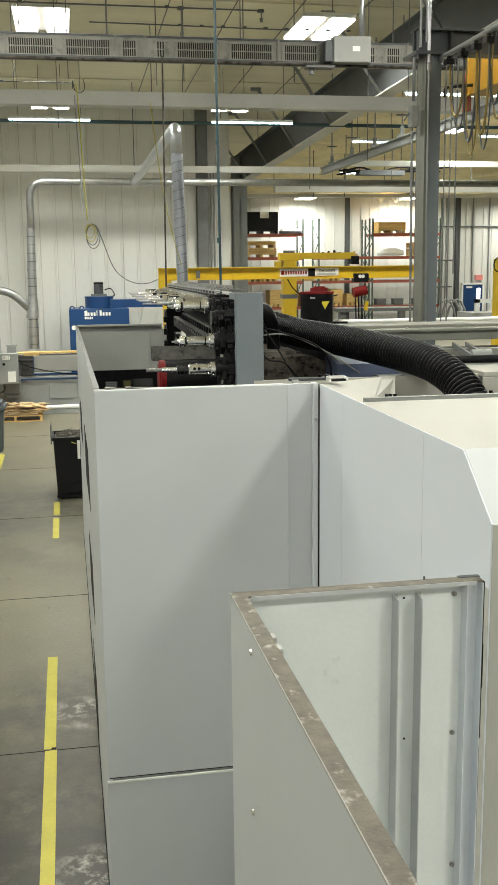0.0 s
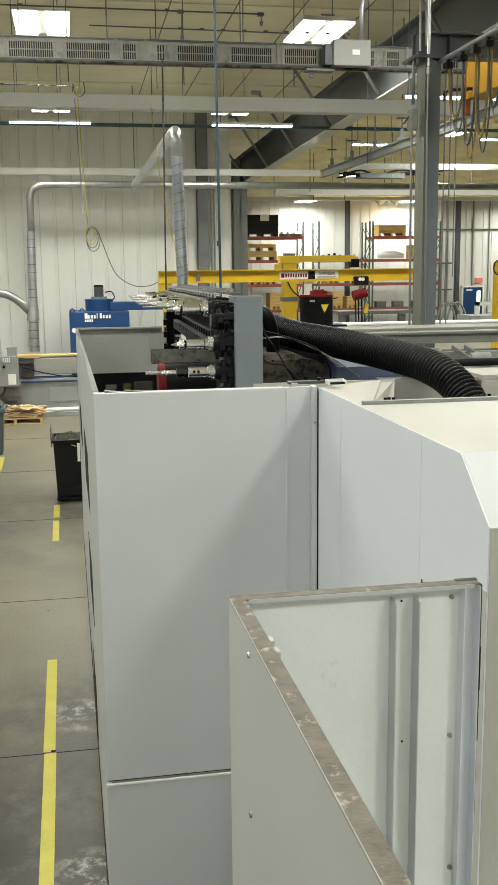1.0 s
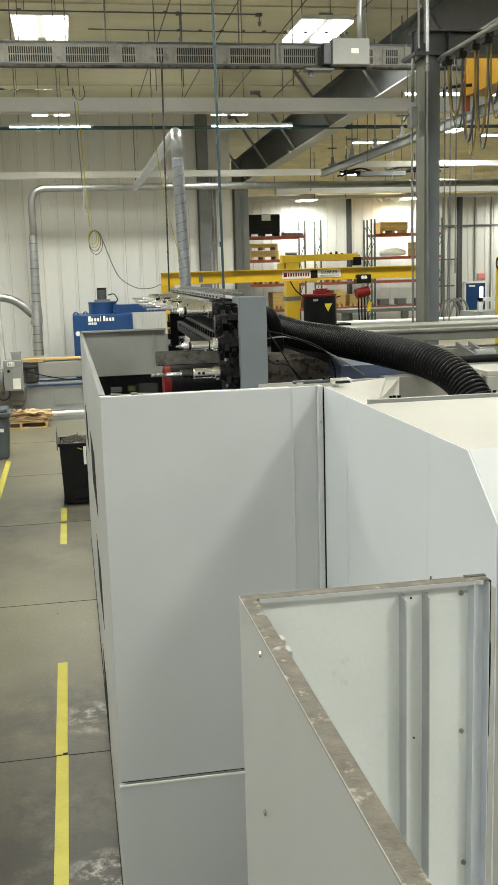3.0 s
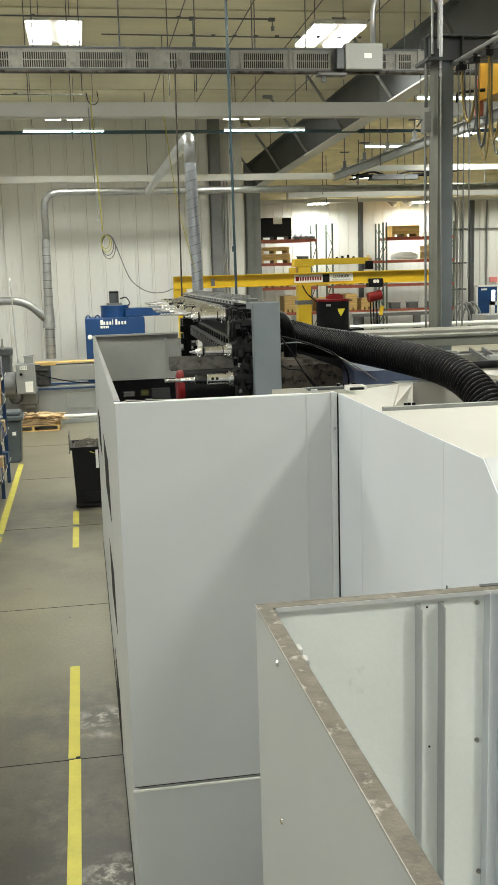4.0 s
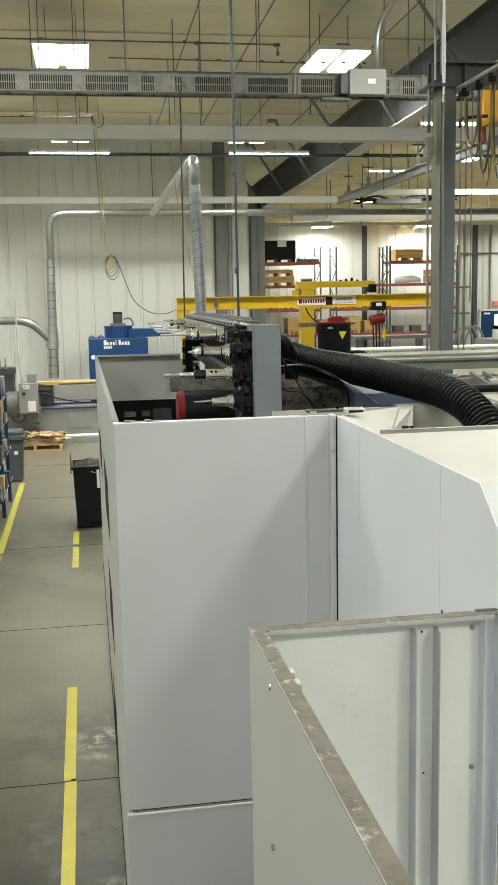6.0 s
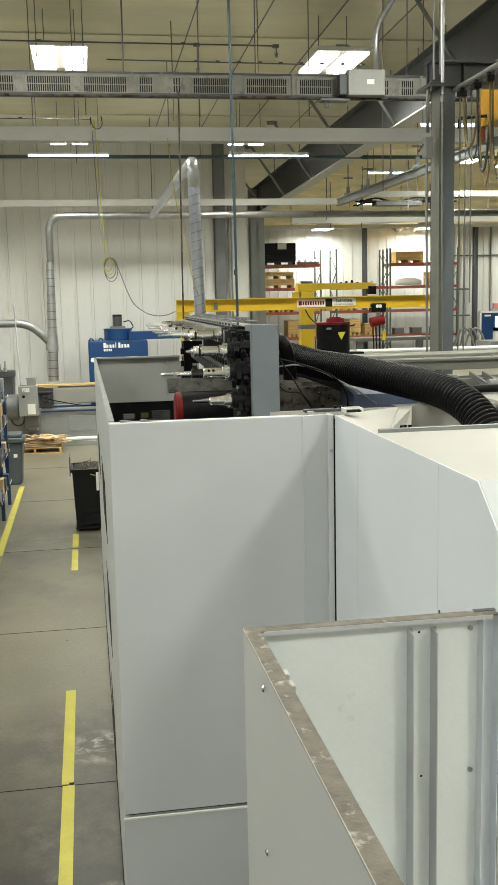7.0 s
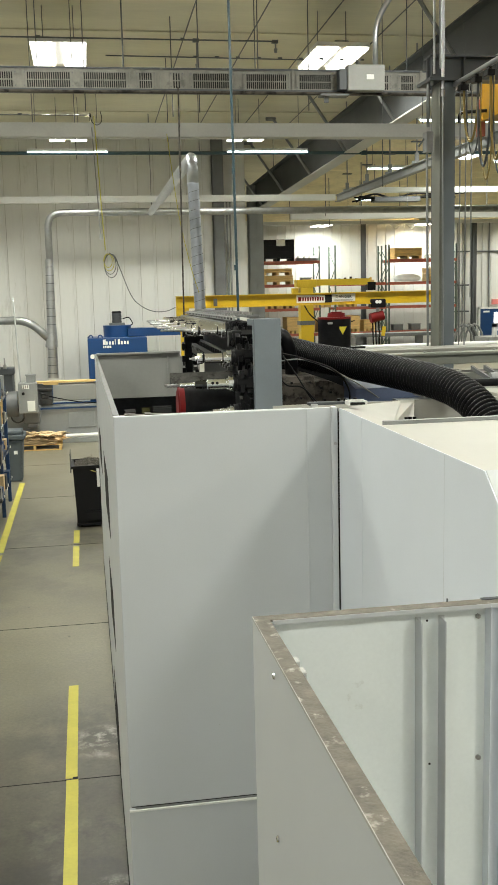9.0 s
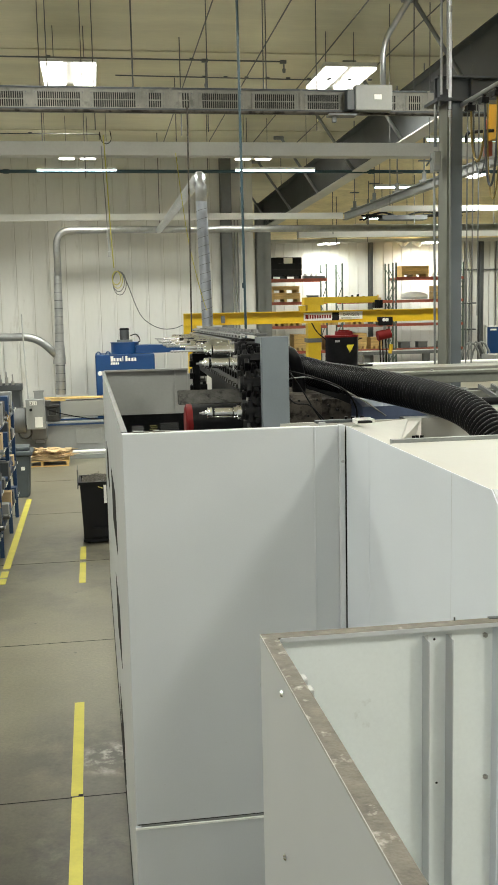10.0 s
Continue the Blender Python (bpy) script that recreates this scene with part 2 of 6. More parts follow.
# ---- building tools ----
def box(bm, x0, x1, y0, y1, z0, z1, bevel=0.0):
    r = bmesh.ops.create_cube(bm, size=1)["verts"]
    for v in r:
        v.co = Vector((x0 + (v.co.x + 0.5) * (x1 - x0), y0 + (v.co.y + 0.5) * (y1 - y0), z0 + (v.co.z + 0.5) * (z1 - z0)))
    if bevel:
        es = {e for v in r for e in v.link_edges}
        bmesh.ops.bevel(bm, geom=list(es), offset=bevel, segments=2, profile=0.5, affect="EDGES")
    return bm


def cyl(bm, a, b, r, r2=None, seg=16):
    a, b = Vector(a), Vector(b)
    d = b - a
    m = Matrix.Translation((a + b) / 2) @ d.to_track_quat("Z", "Y").to_matrix().to_4x4()
    vs = bmesh.ops.create_cone(bm, cap_ends=True, segments=seg, radius1=r, radius2=r if r2 is None else r2, depth=d.length, matrix=m)["verts"]
    for f in {f for v in vs for f in v.link_faces}:
        if len(f.verts) == 4:
            f.smooth = True
        else:
            for e in f.edges:
                e.smooth = False
    return bm


def sweep(bm, pts, r, seg=10, rib=0.0, smooth=True):
    """A tube along points; rib alternates its radius."""
    pts = [Vector(p) for p in pts]
    rings, up = [], Vector((0.123, 0.21, 0.97))
    for i, p in enumerate(pts):
        d = (pts[min(i + 1, len(pts) - 1)] - pts[max(i - 1, 0)]).normalized()
        s = d.cross(up).normalized()
        u = s.cross(d).normalized()
        rr = r + (rib, rib * 0.75, 0, rib * 0.75)[i % 4]
        rings.append([bm.verts.new(p + s * math.cos(2 * math.pi * k / seg) * rr + u * math.sin(2 * math.pi * k / seg) * rr) for k in range(seg)])
    for a, b in zip(rings, rings[1:]):
        for k in range(seg):
            f = bm.faces.new((a[k], a[(k + 1) % seg], b[(k + 1) % seg], b[k]))
            f.smooth = smooth
    for ring in (rings[0][::-1], rings[-1]):
        bm.faces.new(ring)
    bmesh.ops.recalc_face_normals(bm, faces=bm.faces)
    return bm


def spline(ctrl, n):
    """Points of a smooth curve through the control points."""
    c = [Vector(p) for p in ctrl]
    c = [2 * c[0] - c[1], *c, 2 * c[-1] - c[-2]]
    out = []
    for i in range(1, len(c) - 2):
        a, b, d, e = c[i - 1:i + 3]
        for k in range(n):
            t = k / n
            out.append(0.5 * (2 * b + (d - a) * t + (2 * a - 5 * b + 4 * d - e) * t * t + (3 * b - a - 3 * d + e) * t ** 3))
    out.append(c[-2])
    return out


def bent(corners, radius, n=6):
    """A polyline whose corners are rounded."""
    c = [Vector(p) for p in corners]
    out = [c[0]]
    for a, b, d in zip(c, c[1:], c[2:]):
        u, v = (a - b).normalized(), (d - b).normalized()
        p, q = b + u * radius, b + v * radius
        for k in range(n + 1):
            t = k / n
            out.append(p * (1 - t) ** 2 + b * 2 * t * (1 - t) + q * t * t)
    return out + [c[-1]]


ORIGIN = {}


def thing(name, at, label, category, group="", kind=""):
    ob = new(name)
    ob.location, ob.empty_display_size = at, 0.1
    ORIGIN[ob.name] = Vector(at)
    return tagged(ob, label, category, group, kind)


def part(name, bm, mat, parent=None, label=""):
    me = bpy.data.meshes.new(name)
    if parent is not None:
        bm.transform(Matrix.Translation(-ORIGIN[parent.name]))
    bm.to_mesh(me)
    bm.free()
    me.materials.append(M[mat])
    ob = new(name, me)
    if parent is not None:
        ob.parent = parent
        ORIGIN[ob.name] = ORIGIN[parent.name]
    return tagged(ob, label)


def solid(name, bm, mat, label, category="", kind="", at=(0, 0, 0), group=""):
    """A thing or piece of the setting that is one mesh, with its origin at its base."""
    bm.transform(Matrix.Translation(-Vector(at)))
    ob = part(name, bm, mat)
    ob.location = at
    ORIGIN[ob.name] = Vector(at)
    return tagged(ob, label, category, group, kind)


def Q():
    return bmesh.new()


def boxes(*rows, bevel=0.0):
    bm = Q()
    for r in rows:
        box(bm, *r, bevel=bevel)
    return bm


def letters(name, text, size, mat, parent, m, depth=0.002):
    cu = bpy.data.curves.new(name, "FONT")
    cu.body, cu.size, cu.extrude, cu.align_x, cu.align_y = text, size, depth, "CENTER", "CENTER"
    ob = new(name, cu)
    dg = bpy.context.evaluated_depsgraph_get()
    me = bpy.data.meshes.new_from_object(ob.evaluated_get(dg))
    bpy.data.objects.remove(ob)
    bm = Q()
    bm.from_mesh(me)
    bm.transform(m)
    return part(name, bm, mat, parent)


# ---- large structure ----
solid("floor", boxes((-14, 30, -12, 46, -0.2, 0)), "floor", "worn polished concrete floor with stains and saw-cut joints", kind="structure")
for k, y in enumerate((-4, 2.9, 5.905, 8.90, 11.92, 14.95, 17.95)):
    solid("floor_joint", boxes((-6, 0.7 if y < 11 else 4, y - 0.004, y + 0.004, -0.001, 0.0015)), "ink", "thin dark saw-cut joint in the concrete", kind="structure")
WY = 22.5
def ribbed_wall(name, x0, x1, y, z1, step, label, face=-1):
    w = solid(name, boxes((x0, x1, y, y + 0.2, 0, z1)), "wall", label, kind="structure")
    x = x0 + step * 0.4
    while x < x1:
        part("panel_rib", boxes((x - 0.028, x + 0.028, y - 0.028, y, 0, z1), bevel=0.008), "wall", w)
        # grey line beside the rib, strengthening the rib's shading by colour
        part("panel_joint", boxes((x + 0.030, x + 0.042, y - 0.004, y, 0, z1)), "groove", w)
        x += step
    return w
ribbed_wall("wall_north", -14, 3.7, WY, 6.6, 0.36, "white ribbed metal wall sheeting with dust streaks")
ribbed_wall("wall_far", 3.0, 30, 44, 6.4, 0.42, "white ribbed metal wall sheeting, brightly lit")
solid("wall_west", boxes((-14.2, -14, -12, 22.5, 0, 7.4)), "wall", "white metal wall sheeting", kind="structure")
solid("wall_east", boxes((30, 30.2, -12, 46, 0, 7.4)), "wall", "white metal wall sheeting", kind="structure")
solid("wall_south", boxes((-14, 30, -12.2, -12, 0, 7.6)), "wall", "white metal wall sheeting", kind="structure")
solid("wall_return", boxes((3.5, 3.7, WY + 0.2, 44, 0, 6.6)), "wall", "white metal wall sheeting", kind="structure")
def roof_z(y):
    return 6.6 + 0.022 * (22 - y)
bm = Q()
vs = [bm.verts.new((x, y, roof_z(y) + dz)) for dz in (0, 0.2) for x, y in ((-14.2, -12.2), (30.2, -12.2), (30.2, 46), (-14.2, 46))]
for f in ((0, 1, 2, 3), (7, 6, 5, 4), (0, 4, 5, 1), (1, 5, 6, 2), (2, 6, 7, 3), (3, 7, 4, 0)):
    bm.faces.new([vs[i] for i in f])
solid("ceiling", bm, "roof", "sagging beige faced roof insulation between purlins", kind="structure")

# bellied insulation blankets of the far bay, pinned every 1.5 m
bm = Q()
NX, NY = 60, 84
grid = []
for j in range(NY + 1):
    y = 21.0 + 22.4 * j / NY
    u = (y - 21.0) / 1.5 % 1.0
    row = []
    for i in range(NX + 1):
        x = 6.4 + 17.6 * i / NX
        sag = (0.17 + 0.05 * math.sin(1.3 * x + 2.1 * (y // 1.5))) * min(1.0, max(0.0, (x - 6.4) / 1.2)) * math.sin(math.pi * u) ** 0.7 + 0.008 * math.sin(5.1 * x + y)
        row.append(bm.verts.new((x, y, roof_z(y) - 0.03 - sag)))
    grid.append(row)
for j in range(NY):
    for i in range(NX):
        bm.faces.new((grid[j][i], grid[j + 1][i], grid[j + 1][i + 1], grid[j][i + 1])).smooth = True
solid("bay_insulation", bm, "blanket", "sagging yellow insulation blankets under the bay roof", kind="structure")
# roof steel: purlins along x, rafters along y
for y in (-8, -4.5, -1, 2.5, 6.0, 9.5, 12.2, 15.0, 17.8, 20.6):
    z = roof_z(y)
    solid("purlin", boxes((-14, 30, y - 0.03, y + 0.03, z - 0.022, z - 0.006)), "roof", "cold-formed roof purlin faced with insulation", kind="structure", at=(0, y, z - 0.022))
def rafter(x, y0, y1, deep, drop=0.2):
    def bar(xa, xb, a, b):
        bm = Q()
        v = [bm.verts.new((x + sx, y, roof_z(y) - drop - q)) for y in (y0, y1) for sx in (xa, xb) for q in (a, b)]
        for f in ((0, 1, 3, 2), (4, 6, 7, 5), (0, 4, 5, 1), (2, 3, 7, 6), (0, 2, 6, 4), (1, 5, 7, 3)):
            bm.faces.new([v[k] for k in f])
        return bm
    r = solid("roof_rafter", bar(-0.008, 0.008, 0.02, deep - 0.02), "frame_steel", "deep dark grey welded steel roof rafter", kind="structure", at=(x, y1, roof_z(y1)))
    # painted pale to carry the far-bay light on its underside
    part("lower_flange", bar(-0.13, 0.13, deep - 0.02, deep), "beam_grey", r, "pale lower flange")
    part("upper_flange", bar(-0.13, 0.13, 0, 0.02), "frame_steel", r)
    y = y0 + 1.5
    while y < y1 - 1:
        z = roof_z(y)
        for s in (-1, 1):
            part("flange_brace", cyl(cyl(Q(), (x + s * 0.1, y, z - drop - deep + 0.03), (x + s * 0.85, y, z - 0.2), 0.028, seg=4), (x + s * 0.8, y, z - 0.2), (x + s * 1.0, y, z - 0.2), 0.04, seg=4), "mid_grey", r)
        y += 2.8
    return r
rafter(4.8, -12, 27.5, 0.74, 0.58)
rafter(-7.0, -12, 22.3, 0.7)
solid("frame_column", boxes((4.60, 4.98, 27.3, 27.32, 0, 5.9), (4.60, 4.98, 27.68, 27.7, 0, 5.9), (4.78, 4.80, 27.3, 27.7, 0, 5.9)), "mid_grey", "dark grey steel building frame column", kind="structure", at=(4.8, 27.5, 0))
solid("wall_column", boxes((2.94, 3.17, 22.15, 22.17, 0, 6.5), (2.94, 3.17, 22.43, 22.45, 0, 6.5), (3.04, 3.07, 22.17, 22.43, 0, 6.5)), "dark_grey", "dark grey steel column against the wall", kind="structure", at=(3.05, 22.3, 0))
solid("downpipe", cyl(cyl(Q(), (3.25, 22.3, 0), (3.25, 22.3, 5.1), 0.02), (3.32, 22.3, 0), (3.32, 22.3, 5.1), 0.02), "mid_grey", "pair of grey conduits on the wall", "conduit", at=(3.25, 22.3, 0))
# long members that cross the hall
def rolled_beam(x0, x1, y, z0, z1, w, t):
    """An I section along x, in one skin."""
    prof = [(-w, z0), (w, z0), (w, z0 + t), (t / 2, z0 + t), (t / 2, z1 - t), (w, z1 - t), (w, z1), (-w, z1), (-w, z1 - t), (-t / 2, z1 - t), (-t / 2, z0 + t), (-w, z0 + t)]
    bm = Q()
    a, b = [bm.verts.new((x0, y + p, z)) for p, z in prof], [bm.verts.new((x1, y + p, z)) for p, z in prof]
    bm.faces.new(a)
    bm.faces.new(b[::-1])
    for i in range(12):
        bm.faces.new((a[i], b[i], b[(i + 1) % 12], a[(i + 1) % 12]))
    bmesh.ops.recalc_face_normals(bm, faces=bm.faces)
    return bm
runway = solid("crane_runway", rolled_beam(-14, 16, 12.6, 4.895, 5.06, 0.1, 0.015), "beam_grey", "pale grey painted steel crane runway beam", kind="structure", at=(0, 12.6, 4.895))
part("face_plate", boxes((-14, 16, 12.494, 12.499, 4.90, 5.055)), "beam_grey", runway)
solid("cross_beam", boxes((-14, 4.88, 18.94, 19.06, 4.705, 4.82)), "white", "white painted rectangular beam across the hall", kind="structure", at=(0, 19, 4.705))
solid("cross_beam", boxes((5.9, 24, 27.9, 28.1, 5.0, 5.16)), "white", "white painted rectangular beam across the hall", kind="structure", at=(5.9, 28, 5.0))
al = thing("air_line", (0, 17.5, 5.39), "teal painted compressed air pipe", "pipe")
for k in range(6):
    xa = -14 + k * 6.35
    part("pipe_length", cyl(Q(), (xa, 17.5, 5.39), (xa + 6.33, 17.5, 5.39), 0.03, seg=10), "teal", al)
    part("coupling", cyl(Q(), (xa + 6.28, 17.5, 5.39), (xa + 6.38, 17.5, 5.39), 0.04, seg=10), "teal", al)
    part("hanger", cyl(Q(), (xa + 3.4, 17.5, 5.42), (xa + 3.4, 17.5, roof_z(17.5) + 0.01), 0.006, seg=6), "slate", al)

# bus duct with slotted covers
bd = thing("bus_duct", (1.5, 10.6, 5.05), "grey sheet-metal bus duct with slotted vent covers", "bus duct")
part("duct_body", boxes((-14, 12, 10.6, 10.75, 5.055, 5.285)), "duct_beige", bd)
part("cable_tray_pipe", cyl(Q(), (-14, 10.56, 5.045), (12, 10.56, 5.04), 0.016, seg=8), "cast", bd, "dark conduit along the duct")
part("duct_lip", boxes((-14, 12, 10.57, 10.6, 5.045, 5.075), (-14, 12, 10.585, 10.6, 5.272, 5.288)), "slate", bd)
COVERS = [(-5.06, -4.62), (-4.48, -4.05), (-3.91, -3.48), (-3.35, -3.21), (-3.0, -2.9), (-2.75, -2.32), (-2.16, -1.76), (-1.60, -1.2), (-1.03, -0.59), (-0.455, -0.023), (0.108, 0.54), (0.671, 0.805), (1.018, 1.097), (1.227, 1.625), (1.783, 2.21),
          (2.347, 2.689), (3.23, 3.317), (3.459, 3.595), (3.78, 4.25), (4.4, 4.85), (5.0, 5.4)]
for x0, x1 in COVERS:
    p = part("vent_cover", boxes((x0 - 0.035, x1 + 0.035, 10.588, 10.6, 5.075, 5.25), bevel=0.003), "duct_beige", bd, "slotted grey vent cover")
    n = int((x1 - x0) / 0.021)
    part("grille", boxes(*[(x0 + i * (x1 - x0) / n + 0.003, x0 + i * (x1 - x0) / n + 0.0155, 10.584, 10.589, z0, z0 + 0.066) for i in range(n) for z0 in (5.088, 5.166)]), "ink", p)
    for sx in (x0 - 0.022, x1 + 0.022):
        for sz in (5.095, 5.222):
            part("cover_screw", boxes((sx - 0.006, sx + 0.006, 10.582, 10.589, sz, sz + 0.012)), "dark_grey", p)
for x in (0.60, 0.9, 2.28, 3.68):
    part("joint_strap", boxes((x - 0.012, x + 0.012, 10.578, 10.6, 5.05, 5.285)), "duct_beige", bd)
db = thing("disconnect_box", (3.03, 10.5, 5.04), "pale grey disconnect switch box on the bus duct", "switch box")
part("enclosure", boxes((2.83, 3.23, 10.42, 10.57, 5.05, 5.31), bevel=0.008), "end_panel", db)
part("side_plate", boxes((2.745, 2.83, 10.45, 10.57, 5.06, 5.27), bevel=0.004), "slate", db, "dark side plate of the switch box")
part("label", boxes((3.03, 3.11, 10.416, 10.42, 5.16, 5.21)), "paper", db, "white paper label")
part("riser", sweep(Q(), bent([(3.15, 10.5, 5.31), (3.15, 10.5, 5.75), (3.6, 10.2, 6.5)], 0.15), 0.03, 8), "galv", db, "bent steel conduit riser")
part("hanger_bracket", boxes((2.55, 2.85, 10.45, 10.6, 5.0, 5.02), (2.6, 2.64, 10.5, 10.55, 4.94, 5.0)), "dark_grey", db)

# high bay lamps
def high_bay(at):
    x, y, z = at
    t = thing("high_bay_light", at, "twin-panel fluorescent high bay light, lit", "ceiling light", "high bay lights")
    part("housing", boxes((x - 0.36, x + 0.36, y - 0.62, y + 0.62, z + 0.03, z + 0.09), bevel=0.01), "white", t)
    for s in (-1, 1):
        part("diffuser", boxes((x + s * 0.205 - 0.145, x + s * 0.205 + 0.145, y - 0.6, y + 0.6, z, z + 0.03), bevel=0.006), "lamp", t)
    for s in (-0.2, 0.2):
        part("hanger", cyl(Q(), (x + s, y, z + 0.09), (x + s, y, roof_z(y) + 0.02), 0.006, seg=6), "dark_grey", t)
    return t
BAY_X = (-7.58, -3.87, -0.16, 3.55, 7.26)
def twin(x, y, z, watts, spread):
    for s in (-1, 1):
        lamp(x + s * 0.205, y, z, 0.29, 1.2, watts / 2, spread=spread)
for x in BAY_X[1:]:
    high_bay((x, 13.9, 6.14))
    twin(x, 13.9, 6.11, 125, 162)
ROWS = {8.4: (115, 115, 115, 115, 115), 2.9: (110, 110, 60, 110, 90), -2.6: (50, 45, 45, 145, 145), -8.1: (50, 50, 60, 130, 130)}
for y, watts in ROWS.items():
    for x, w in zip(BAY_X, watts):
        high_bay((x, y, 6.06))
        lamp(x, y, 6.03, 0.7, 1.2, w, spread=172)
for x in (-7.6, -3.9, -0.14, 3.3):
    high_bay((x, 19.4, 5.95))
    twin(x, 19.4, 5.92, 128, 131)
# the pair at y=24 is added to brighten the bay beams
for (x, y, watts) in ((10.3, 42.5, 230), (14.9, 42.5, 230), (20.5, 42.0, 200), (9.4, 34.0, 330), (14.5, 34.0, 330), (20.0, 34.0, 330), (9.5, 24.0, 325), (15.0, 24.0, 325)):
    z = 6.2 if y < 30 else 5.75
    high_bay((x, y, z))
    lamp(x, y, z - 0.04, 0.7, 1.2, watts, spread=172)
for (x0, x1) in ((-0.80, 0.52), (2.57, 3.97)):
    t = thing("strip_light", ((x0 + x1) / 2, 17.35, 5.3), "bare fluorescent strip light, lit", "strip light", "strip lights")
    part("batten", boxes((x0, x1, 17.31, 17.39, 5.40, 5.44)), "white", t)
    part("tube", cyl(Q(), (x0, 17.35, 5.39), (x1, 17.35, 5.39), 0.016, seg=10), "tube", t)
    for x in (x0 + 0.15, x1 - 0.15):
        part("hanger", cyl(Q(), (x, 17.35, 5.44), (x, 17.35, roof_z(17.35) + 0.02), 0.005, seg=6), "dark_grey", t)

# ---- foreground sheet-metal enclosure ----
FX, FY, FZ = 0.34, 2.126, 2.258
fe = thing("guard_enclosure", (FX, FY, 0), "pale painted sheet-metal machine guard with a greasy top flange", "machine guard")
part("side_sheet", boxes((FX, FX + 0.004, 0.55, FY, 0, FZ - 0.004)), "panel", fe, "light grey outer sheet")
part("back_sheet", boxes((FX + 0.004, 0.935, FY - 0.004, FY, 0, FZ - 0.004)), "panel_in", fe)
part("side_flange", boxes((FX, FX + 0.034, 0.55, FY, FZ - 0.004, FZ)), "flange", fe, "brown greasy top flange with worn patches")
# highlight along the outer flange edge, drawn as a thin pale strip
part("side_flange_edge", boxes((FX - 0.0014, FX, 0.55, FY, FZ - 0.005, FZ + 0.0005)), "edge_line", fe)
part("back_flange", boxes((FX + 0.034, 0.935, FY - 0.034, FY, FZ - 0.004, FZ)), "flange", fe, "greasy top flange")
part("back_flange_lip", boxes((FX + 0.04, 0.92, FY - 0.036, FY - 0.033, FZ - 0.011, FZ - 0.001)), "panel", fe)
for ob in fe.children:  # the long side runs slightly out of square
    for v in ob.data.vertices:
        if v.co.x < 0.06:
            v.co.x -= 0.011 * v.co.y
# fins take the darker panel grey to suggest their shaded left faces
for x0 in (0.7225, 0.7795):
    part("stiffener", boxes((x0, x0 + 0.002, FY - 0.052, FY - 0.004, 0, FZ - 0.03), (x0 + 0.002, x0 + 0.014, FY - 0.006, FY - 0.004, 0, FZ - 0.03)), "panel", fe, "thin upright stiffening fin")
part("edge_channel", boxes((0.8950, 0.8970, FY - 0.04, FY - 0.004, 0, FZ - 0.006), (0.8970, 0.9350, FY - 0.006, FY - 0.004, 0, FZ - 0.006), (0.9330, 0.9350, FY - 0.04, FY - 0.006, 0, FZ - 0.006)), "panel_white", fe)
part("gasket", boxes((0.935, 0.9395, FY - 0.036, FY + 0.002, 1.86, 2.2545), (0.935, 0.941, FY - 0.036, FY + 0.002, 1.99, 2.10), (0.935, 0.9385, FY - 0.034, FY, 1.62, 1.84)), "ink", fe, "black torn rubber gasket")
part("torn_corner", boxes((0.885, 0.938, FY - 0.010, FY + 0.004, FZ, FZ + 0.002)), "slate", fe)
part("burr", boxes((0.80, 0.803, FY - 0.004, FY, FZ, FZ + 0.008)), "slate", fe)
for bx, z in ((0.876, 2.219), (0.880, 1.866), (0.889, 1.511), (0.897, 1.18)):
    part("bolt", cyl(cyl(Q(), (bx, FY - 0.004, z), (bx, FY - 0.009, z), 0.0064, seg=6), (bx, FY - 0.009, z), (bx, FY - 0.014, z), 0.0035, seg=8), "steel", fe, "zinc bolt")
    # short pale line to the right of each bolt
    part("weld_mark", boxes((bx + 0.009, bx + 0.03, FY - 0.0052, FY - 0.004, z - 0.0025, z + 0.0025), bevel=0.0005), "panel_in", fe)
for z in (2.217, 1.861):
    part("hole", cyl(Q(), (0.752 + (2.2 - z) * 0.02, FY - 0.0045, z), (0.752 + (2.2 - z) * 0.02, FY - 0.003, z), 0.003, seg=8), "ink", fe)
for y, z in ((1.87, 2.217), (1.864, 1.867), (0.9, 1.8)):
    part("rivet", cyl(Q(), (FX, y, z), (FX - 0.0035, y, z), 0.0075, 0.005, seg=10), "chrome", fe, "bright steel rivet")
for y in (1.84, 1.78):
    part("spacer_tab", boxes((FX + 0.036, FX + 0.048, y, y + 0.03, FZ - 0.03, FZ - 0.002), bevel=0.003), "light_grey", fe)

# ---- cabinet beside it ----
CX = 0.994
cab = thing("machine_cabinet", (CX, 2.19, 0), "cream and grey enamelled machine cabinet with a chamfered top", "machine cabinet")
def prism(bm, prof, x0, x1):
    a = [bm.verts.new((x0, y, z)) for y, z in prof]
    b = [bm.verts.new((x1, y, z)) for y, z in prof]
    n = len(prof)
    bm.faces.new(a)
    bm.faces.new(b[::-1])
    for i in range(n):
        bm.faces.new((a[i], b[i], b[(i + 1) % n], a[(i + 1) % n]))
    bmesh.ops.recalc_face_normals(bm, faces=bm.faces)
    return bm
part("side_panel", prism(Q(), [(2.185, 0), (2.185, 2.365), (2.373, 2.515), (3.855, 2.515), (3.855, 0)], CX, CX + 0.004), "panel_white", cab, "light grey side panel")
part("front_panel", boxes((CX + 0.005, 3.6, 2.185, 2.195, 0, 2.36)), "dirty_panel", cab, "stained front panel")
part("chamfer", prism(Q(), [(2.183, 2.363), (2.373, 2.517), (2.373, 2.507), (2.19, 2.353)], CX + 0.0045, 3.6), "panel", cab)
